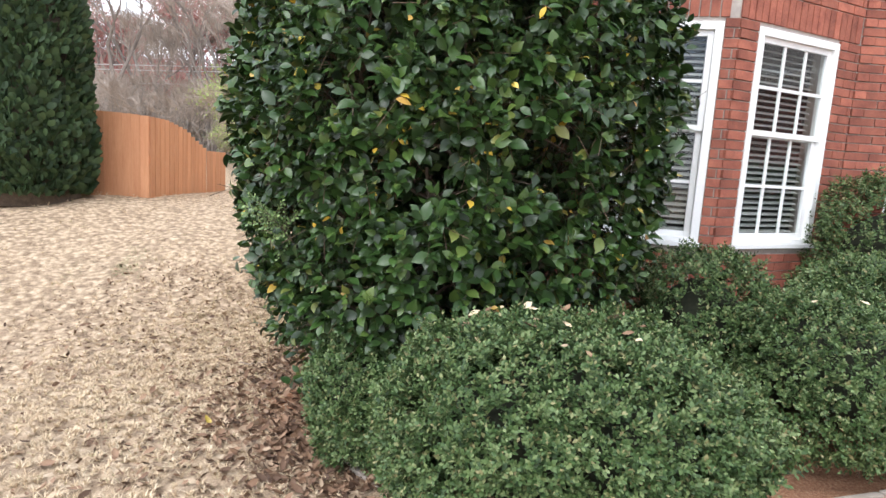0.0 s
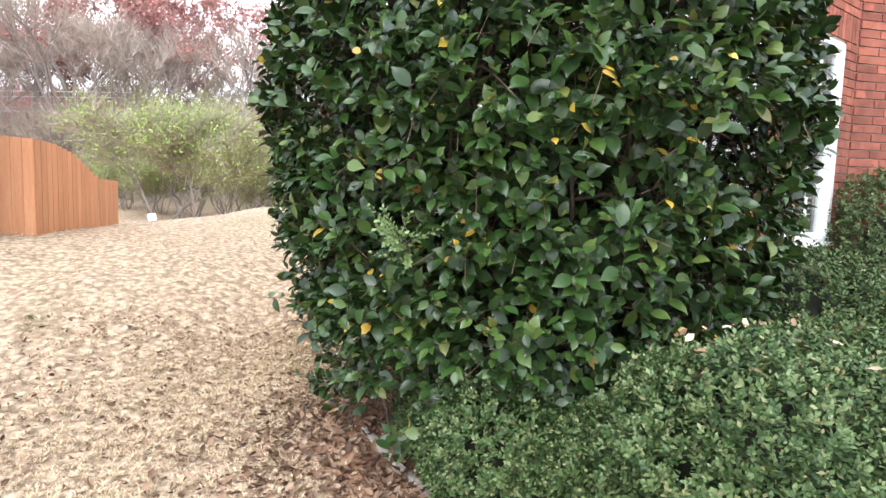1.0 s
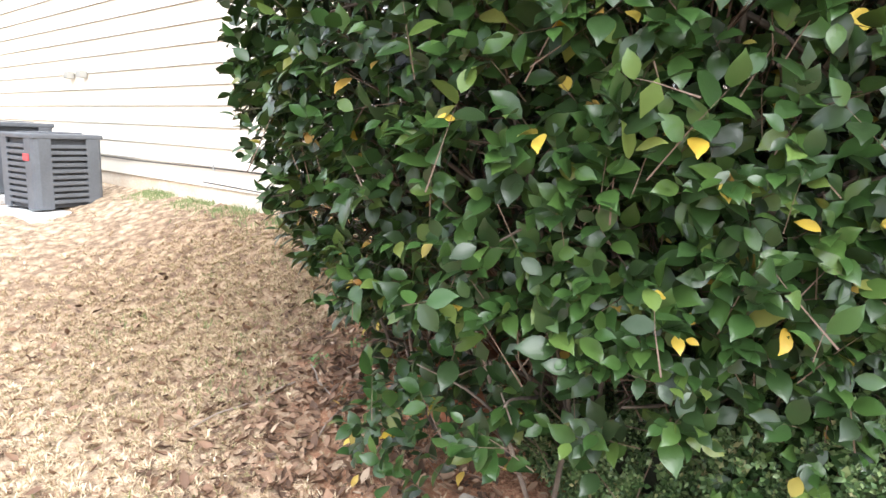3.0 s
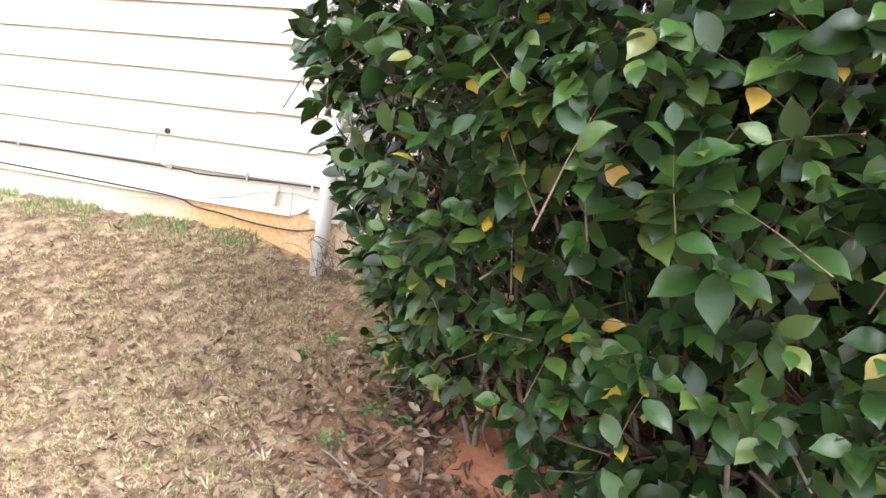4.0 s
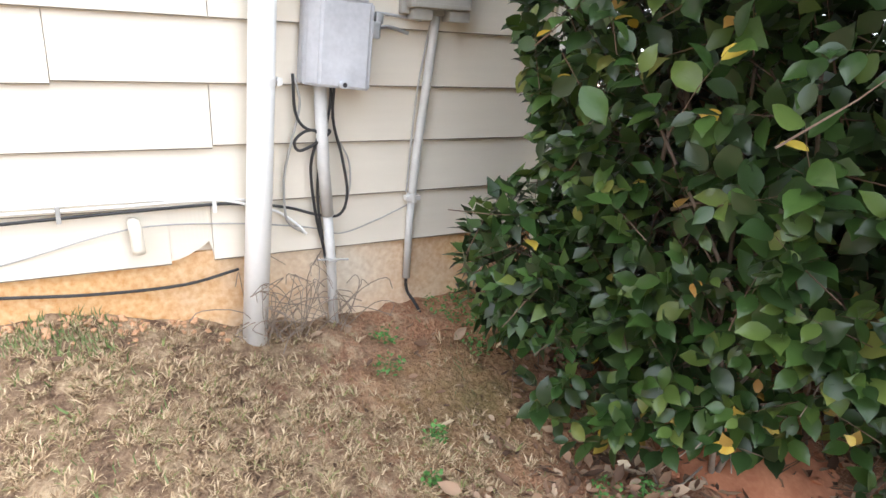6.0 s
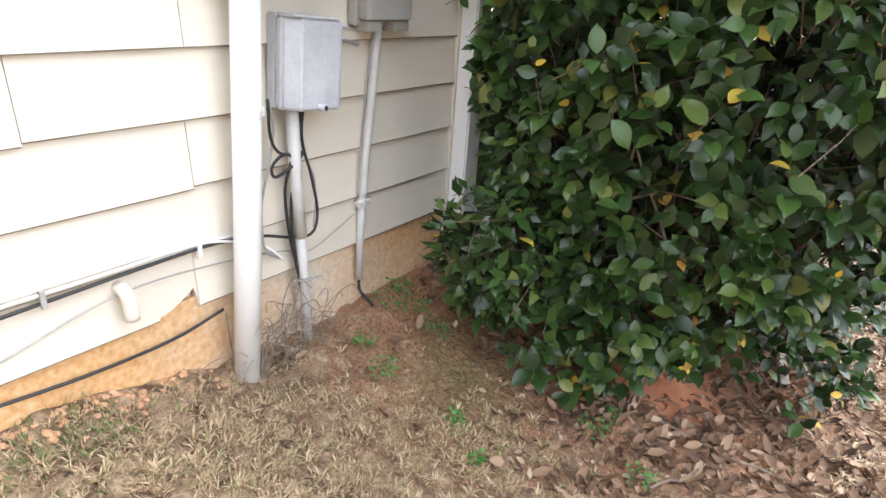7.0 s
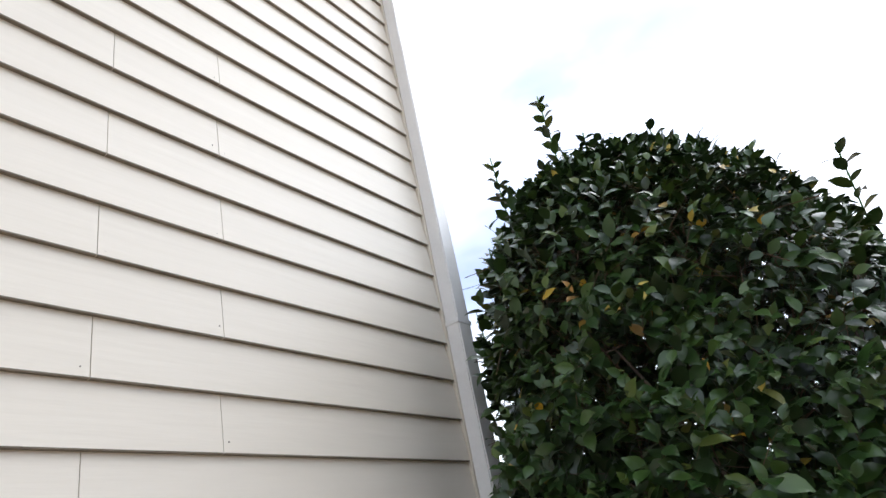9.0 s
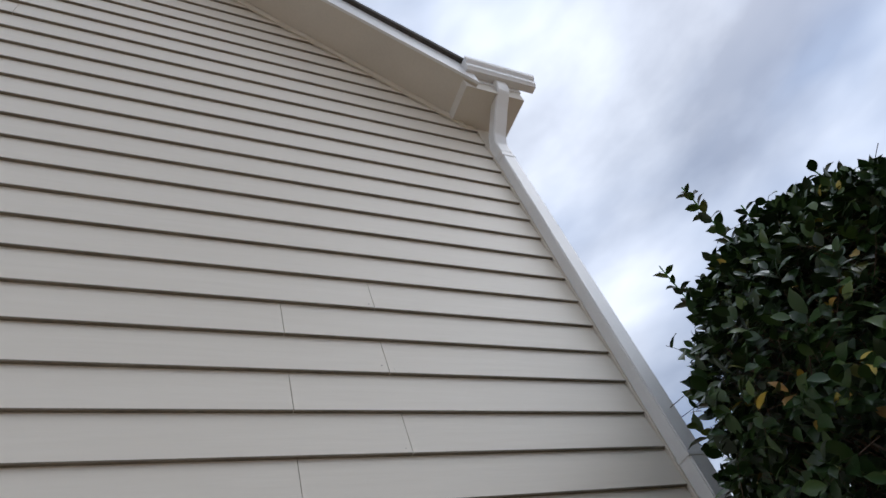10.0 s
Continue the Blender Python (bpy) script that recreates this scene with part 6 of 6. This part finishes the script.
def tuft(rng, x, y, size, count, out):
    """A clump of short curled blades springing from one crown."""
    z = ground_z(x, y) + relief(x, y) + 0.001
    for _ in range(count):
        a = rng.uniform(0, 6.283)
        c, s = math.cos(a), math.sin(a)
        r = size * 0.3 * rng.random()
        tip = Vector((c, s, rng.uniform(0.1, 1.1))).normalized()
        nrm = Vector((-c * 0.6 + rng.gauss(0, 0.3), -s * 0.6 + rng.gauss(0, 0.3), 1))
        nrm = (nrm - tip * nrm.dot(tip)).normalized()
        out.append(((x + r * c, y + r * s, z), tuple(tip.cross(nrm)), tuple(tip), tuple(nrm), size * rng.uniform(0.6, 1.2)))


def build_grass():
    rng = random.Random(77)
    spots, thin = [], []
    for _ in range(13500):
        if rng.random() < 0.75:
            x, y = rng.gauss(-2.3, 0.85), rng.gauss(-0.3, 1.5)
        else:
            x, y = rng.uniform(-6.5, -0.5), rng.uniform(-4.6, 7.0)
        if x > -0.6 or rng.random() < bed_share(x, y) or relief(x, y) < -0.006 or rng.random() < 0.9 * sstep(-2.3, -1.7, x) * sstep(-0.5, 0.1, y) * sstep(3.2, 2.4, y):
            continue
        tuft(rng, x, y, rng.uniform(0.026, 0.046), 12, spots)
    ob = new("lawn_grass", place_many("lawn_grass", BLADE_V, BLADE_F, spots, GRASS))
    tagged(ob, "matted tan dormant grass on the lawn", "grass", kind="stuff")
    # short worn grass in the side yard, thinning out towards the bare soil
    for _ in range(13000):
        x, y = -abs(rng.gauss(1.1, 0.75)) - 0.03, rng.gauss(1.25, 0.85)
        if rng.random() < bed_share(x, y) * 0.95 or rng.random() < 0.6 * sstep(0.4, 0.05, -x) or relief(x, y) < -0.008:
            continue
        tuft(rng, x, y, rng.uniform(0.019, 0.037), 12, thin)
    for _ in range(20000):
        x, y = -abs(rng.gauss(0.9, 0.75)) - 0.02, rng.gauss(1.2, 0.8)
        if rng.random() < bed_share(x, y) * 0.85:
            continue
        thin.append(blade(rng, x, y, rng.uniform(0.010, 0.024), 0.6))
    ob = new("side_yard_grass", place_many("side_yard_grass", BLADE_V, BLADE_F, thin, THIN_GRASS))
    tagged(ob, "short worn brownish grass beside the house", "grass", kind="stuff")
    green = []
    for _ in range(6000):
        k = rng.random()
        if k < 0.45:
            x, y = -abs(rng.gauss(0.06, 0.12)), rng.uniform(1.5, 4.6)
            if noise.noise((x * 2, y * 3, 1)) < -0.05:
                continue
        elif k < 0.6:
            x, y = rng.gauss(-4.35, 0.16), rng.gauss(2.25, 0.28)
        elif k < 0.75:
            x, y = rng.gauss(-2.6, 0.35), rng.gauss(9.5, 0.7)
        else:
            x, y = rng.uniform(-1.6, -0.1), rng.uniform(0.3, 2.0)
            if noise.noise((x * 3, y * 3, 8)) < 0.2:
                continue
        z = ground_z(x, y)
        tip = Vector((rng.gauss(0, 0.4), rng.gauss(0, 0.4), 1)).normalized()
        nrm = tip.orthogonal().normalized()
        green.append(((x, y, z), tuple(tip.cross(nrm)), tuple(tip), tuple(nrm), rng.uniform(0.02, 0.055)))
    ob = new("green_grass", place_many("green_grass", BLADE_V, BLADE_F, green, GREEN_GRASS))
    tagged(ob, "patchy green grass along the foundation", "grass", kind="stuff")


GREEN_GRASS = leafy("green_grass", [(0.0, (0.10, 0.15, 0.04)), (0.6, (0.17, 0.22, 0.08)), (1.0, (0.30, 0.30, 0.15))], 0.8, vein=False)


def ground_leaf(rng, x, y, size):
    z = ground_z(x, y) + relief(x, y) + rng.uniform(0.004, 0.02)
    nrm = Vector((rng.gauss(0, 0.5), rng.gauss(0, 0.5), 1)).normalized()
    tip = Vector((rng.gauss(0, 1), rng.gauss(0, 1), 0))
    tip = (tip - nrm * tip.dot(nrm)).normalized()
    return ((x, y, z), tuple(tip.cross(nrm)), tuple(tip), tuple(nrm), size)


CURL_V = [(0, 0, 0.02), (-0.21, 0.3, 0.15), (0, 0.35, 0.0), (0.22, 0.26, 0.12), (-0.19, 0.66, 0.22), (0, 0.7, 0.05), (0.20, 0.62, 0.07), (0.04, 1, 0.2)]
CURL_F = [(0, 2, 1), (0, 3, 2), (1, 2, 5, 4), (2, 3, 6, 5), (4, 5, 7), (5, 6, 7)]


def build_litter():
    rng = random.Random(5)
    spots = []
    while len(spots) < 14500:
        k = rng.random()
        if k < 0.62:
            a = rng.uniform(-math.pi, math.pi)
            r = rim(a) * rng.gauss(0.88, 0.2)
            x, y = CENTRE[0] + r * math.cos(a), CENTRE[1] + r * math.sin(a)
        elif k < 0.74:
            x, y = rng.gauss(-2.0, 0.35), rng.gauss(-0.9, 0.9)
        else:
            x, y = rng.uniform(-4.5, -0.1), rng.uniform(-3.2, 2.5)
        if x > -0.80 and y > 0.22 and rng.random() < 0.8 or x > -0.03 and y > -0.12 or y < -0.4 and x < -1.5 and rng.random() < 0.6:
            continue
        spots.append(ground_leaf(rng, x, y, rng.uniform(0.016, 0.044) if rng.random() < (0.80 if math.hypot(x - CENTRE[0], y - CENTRE[1]) > 1.35 else 0.45) else rng.uniform(0.044, 0.078)))
    ob = new("leaf_litter", place_many("leaf_litter", CURL_V, CURL_F, spots, DRY_LEAF, True))
    tagged(ob, "brown dead leaves scattered round the bush", "leaf litter", kind="stuff")
    one = quads("fallen_leaf", CURL_V, CURL_F, YELLOW_LEAF, True)
    pale = quads("fallen_leaf", CURL_V, CURL_F, PALE_LEAF, True)
    flat = [(-0.587, 0.642, 0.07, 1), (-0.659, 0.576, 0.075, 1), (-0.896, 0.047, 0.07, 0), (-0.702, 0.415, 0.06, 1), (-0.88, 0.20, 0.06, 1), (-0.70, 0.40, 0.05, 1), (-1.62, -0.35, 0.05, 0),
            (-1.75, -0.55, 0.06, 1), (-1.9, -1.4, 0.07, 0), (-1.25, -2.05, 0.055, 1), (-1.12, -2.0, 0.05, 1), (-1.38, 0.35, 0.06, 1), (-1.0, 0.75, 0.05, 1), (-0.35, 0.35, 0.045, 1)]
    for x, y, s, p in flat:
        th = new("fallen_leaf", pale if p else one)
        pl, ax, ay, az, size = ground_leaf(rng, x, y, s)
        th.matrix_basis = Matrix.Translation(pl) @ Matrix((ax, ay, az)).transposed().to_4x4() @ Matrix.Scale(size, 4)
        tagged(th, "pale dry leaf lying on the soil" if p else "bright yellow leaf lying on the soil", "leaf", "fallen leaves")
    # leaves caught on the boxwood tops
    one_dry = quads("fallen_leaf", CURL_V, CURL_F, DRY_LEAF, True)
    m1, m3, m4 = ((-0.14, -2.39), (0.73, 0.53), 0.47), ((-0.98, -1.62), (0.32, 0.46), 0.24), ((1.50, -1.56), (0.57, 0.56), 0.52)
    caught = [(m1, 0.062, -2.10, 0.075, 0), (m1, 0.10, -2.40, 0.05, 0), (m1, -0.14, -2.2, 0.05, 0), (m1, -0.28, -2.09, 0.055, 0), (m1, -0.548, -2.26, 0.055, 0), (m1, -0.50, -2.36, 0.05, 0), (m3, -0.98, -1.73, 0.05, 0), (m3, -0.92, -1.48, 0.05, 0), (m4, 1.20, -1.75, 0.06, 0), (m4, 1.42, -1.85, 0.05, 0)]
    for _ in range(30):
        caught.append((m1, rng.gauss(-0.22, 0.24), rng.gauss(-2.30, 0.18), rng.uniform(0.035, 0.065), rng.random() < 0.7))
    for _ in range(8):
        caught.append((m3, rng.gauss(-0.98, 0.10), rng.gauss(-1.58, 0.14), rng.uniform(0.03, 0.05), rng.random() < 0.7))
    for ((cx, cy), (hx, hy), top), x, y, size, brown in caught:
        gz = ground_z(cx, cy)
        inside = 1 - abs((x - cx) / hx) ** 2.5 - abs((y - cy) / hy) ** 2.5
        if inside < 0.1:
            continue
        z = gz + (top - gz) * (0.45 + 0.55 * inside ** 0.4) + 0.030
        th = new("fallen_leaf", one_dry if brown else pale)
        th.matrix_basis = Matrix.Translation((x, y, z)) @ Euler((rng.uniform(-0.4, 0.4), rng.uniform(-0.4, 0.4), rng.uniform(0, 6))).to_matrix().to_4x4() @ Matrix.Scale(size, 4)
        tagged(th, "brown dead leaf caught on a boxwood" if brown else "pale dry leaf caught on a boxwood", "leaf", "fallen leaves")


PALE_LEAF = leafy("pale_dry_leaf", [(0.0, (0.55, 0.42, 0.26)), (1.0, (0.72, 0.60, 0.42))], 0.7)


def lump(bm, rng, centre, size):
    """One irregular clod."""
    made = bmesh.ops.create_icosphere(bm, subdivisions=1, radius=1.0)["verts"]
    k = rng.uniform(0, 50)
    for v in made:
        r = size * (1 + 0.5 * noise.noise(v.co * 1.3 + Vector((k, 0, 0))))
        v.co = Vector((v.co.x * r * 1.2, v.co.y * r, v.co.z * r * 0.6)) + Vector(centre)


def build_clay():
    rng = random.Random(41)
    # a low heap of red clay at the bush's foot
    cx, cy = -0.90, -0.24
    gz = ground_z(cx, cy)
    th = thing("clay_heap", (cx, cy, gz), 0, "low heap of crumbly red clay under the bush", "soil heap")
    bm = bmesh.new()
    n, rings = 28, 9
    last = None
    for i in range(rings + 1):
        t = i / rings
        row = []
        for j in range(n):
            a = 2 * math.pi * j / n
            x, y = 0.34 * t * math.cos(a) * 1.15, 0.34 * t * math.sin(a)
            h = 0.085 * (1 - t * t) ** 1.3 * (1 + 0.7 * noise.noise((x * 9, y * 9, 3.0))) + 0.02 * noise.noise((x * 26, y * 26, 8.0)) * (1 - t) - 0.02 * t
            row.append(bm.verts.new((x, y, ground_z(cx + x, cy + y) - gz + h)))
        if last:
            for j in range(n):
                bm.faces.new((last[j], row[j], row[(j + 1) % n], last[(j + 1) % n]))
        last = row
    bmesh.ops.remove_doubles(bm, verts=bm.verts, dist=0.0005)
    bmesh.ops.recalc_face_normals(bm, faces=bm.faces)
    part("clay_mass", bm, CLAY, th, smooth=True)
    bm = bmesh.new()
    for _ in range(70):
        a, r = rng.uniform(0, 6.283), rng.uniform(0.05, 0.45)
        x, y = r * math.cos(a), r * math.sin(a)
        lump(bm, rng, (x, y, ground_z(cx + x, cy + y) - gz + 0.085 * max(0.0, 1 - (r / 0.34) ** 2) + 0.004), rng.uniform(0.006, 0.018))
    tagged(part("loose_clay", bm, CLAY, th), kind="stuff")
    # crumbled clay along the foot of the foundation
    th = thing("clay_crumbs", (-0.04, 1.65, ground_z(-0.04, 1.65)), 0, "crumbled orange clay along the foot of the foundation", "soil")
    bm = bmesh.new()
    for _ in range(150):
        y = rng.gauss(1.58, 0.22)
        x = -0.012 - abs(rng.gauss(0, 0.045))
        lump(bm, rng, (x + 0.04, y - 1.65, ground_z(x, y) - ground_z(-0.04, 1.65) + relief(x, y) + 0.002), rng.uniform(0.004, 0.013))
    tagged(part("loose_clay", bm, ORANGE_CLAY, th), kind="stuff")


def build_weeds():
    rng = random.Random(9)
    for x, y, r in [(-0.19, 0.70, 0.05), (-0.32, 0.745, 0.05), (-0.62, 0.72, 0.035), (-0.98, 0.22, 0.04), (-0.75, 0.8, 0.03), (-0.08, 0.43, 0.08), (-0.17, 0.38, 0.07), (-0.05, 0.34, 0.06), (-0.31, 0.40, 0.06), (-0.95, 0.35, 0.05), (-1.15, 0.42, 0.05), (-0.45, 0.10, 0.06)]:
        th = thing("weed", (x, y, ground_z(x, y)), 0, "small bright green weed in the bare soil", "weed", "weeds")
        spots = []
        for _ in range(70):
            a, q = rng.uniform(0, 6.28), r * math.sqrt(rng.random())
            o = Vector((rng.gauss(0, 0.5), rng.gauss(0, 0.5), 1)).normalized()
            spots.append(spot(rng, (q * math.cos(a), q * math.sin(a), rng.uniform(0.005, 0.045)), o, rng.uniform(0.012, 0.022)))
        ob = new("leaves", place_many("leaves", SMALL_V, SMALL_F, spots, WEED))
        ob.parent = th
        tagged(ob, kind="stuff")
    # dead stalks between conduit and riser
    th = thing("dead_stalks", (-0.05, 0.96, ground_z(-0.05, 0.96)), 0, "tangle of dead brown stalks at the foot of the wall", "dead plant")
    bm = bmesh.new()
    for _ in range(48):
        x, y = rng.uniform(-0.08, 0.03), rng.uniform(-0.16, 0.16)
        e = Vector((x - rng.uniform(-0.02, 0.12), y + rng.gauss(0, 0.09), rng.uniform(0.05, 0.27)))
        tube(bm, smooth_line([(x, y, -0.01), Vector((x, y, 0)).lerp(e, 0.5) + Vector((0, rng.gauss(0, 0.03), 0.04)), e, e + Vector((rng.gauss(-0.02, 0.03), rng.gauss(0, 0.05), -0.03))], 3), 0.0016, 4, False)
    o = part("stalk_tangle", bm, TWIG, th)
    tagged(o, kind="stuff")
    # fallen twigs
    for x, y, a, ln in [(-1.55, -0.05, 20, 0.5), (-1.75, 0.5, -15, 0.45), (-1.9, -0.2, 150, 0.35), (-1.3, 0.15, 70, 0.3), (-0.8, 0.12, 160, 0.35), (-0.95, -0.05, 100, 0.3)]:
        th = thing("fallen_twig", (x, y, ground_z(x, y) + 0.015), a, "thin grey twig lying on the ground", "twig", "fallen twigs")
        bm = bmesh.new()
        pts = [(t * ln, 0.03 * math.sin(t * 5) * ln, ground_z(x + math.cos(radians(a)) * t * ln, y + math.sin(radians(a)) * t * ln) - ground_z(x, y) + 0.008 * math.sin(t * 9)) for t in (0, 0.25, 0.5, 0.75, 1)]
        tube(bm, smooth_line(pts, 3), 0.004, 5)
        part("stick", bm, TWIG, th)


def build_sprig():
    """A feathery boxwood shoot leaning out of the big bush."""
    rng = random.Random(14)
    root = Vector((-1.20, -1.46, ground_z(-1.20, -1.46)))
    th = thing("boxwood_sprig", tuple(root), 0, "feathery light green boxwood sprig poking out of the bush", "sprig")
    spots, bm = [], bmesh.new()
    main = smooth_line([(0, 0, 0), (-0.04, -0.06, 0.62), (-0.17, -0.28, 1.04), (-0.27, -0.44, 1.22)], 5)
    tube(bm, main, [0.006 - 0.0003 * k for k in range(len(main))], 5)
    for k in range(18):
        p = main[-1 - k // 4]
        w = Vector((-0.5 + rng.gauss(0, 0.6), -0.5 + rng.gauss(0, 0.6), 0.5 + rng.gauss(0, 0.4))).normalized()
        e = p + w * rng.uniform(0.09, 0.19)
        tube(bm, [p, e], [0.002, 0.001], 4)
        for q in range(22):
            t = q / 21
            o = (w.orthogonal() * math.cos(q * 2.4) + w.cross(w.orthogonal()) * math.sin(q * 2.4)).normalized()
            tip = (w * 0.8 + o).normalized()
            nrm = (w - o * 0.5)
            nrm = (nrm - tip * nrm.dot(tip)).normalized()
            spots.append((tuple(p.lerp(e, t)), tuple(tip.cross(nrm)), tuple(tip), tuple(nrm), rng.uniform(0.016, 0.026)))
    part("stem", bm, BARK, th)
    ob = new("leaves", place_many("leaves", SMALL_V, SMALL_F, spots, SPRIG_LEAF))
    ob.parent = th
    tagged(ob, kind="stuff")


SPRIG_LEAF = leafy("sprig_leaf", [(0.0, (0.07, 0.13, 0.04)), (0.6, (0.14, 0.22, 0.07)), (1.0, (0.22, 0.30, 0.11))], 0.5, vein=False)
build_sprig()
build_grass()
build_litter()
build_weeds()
build_clay()
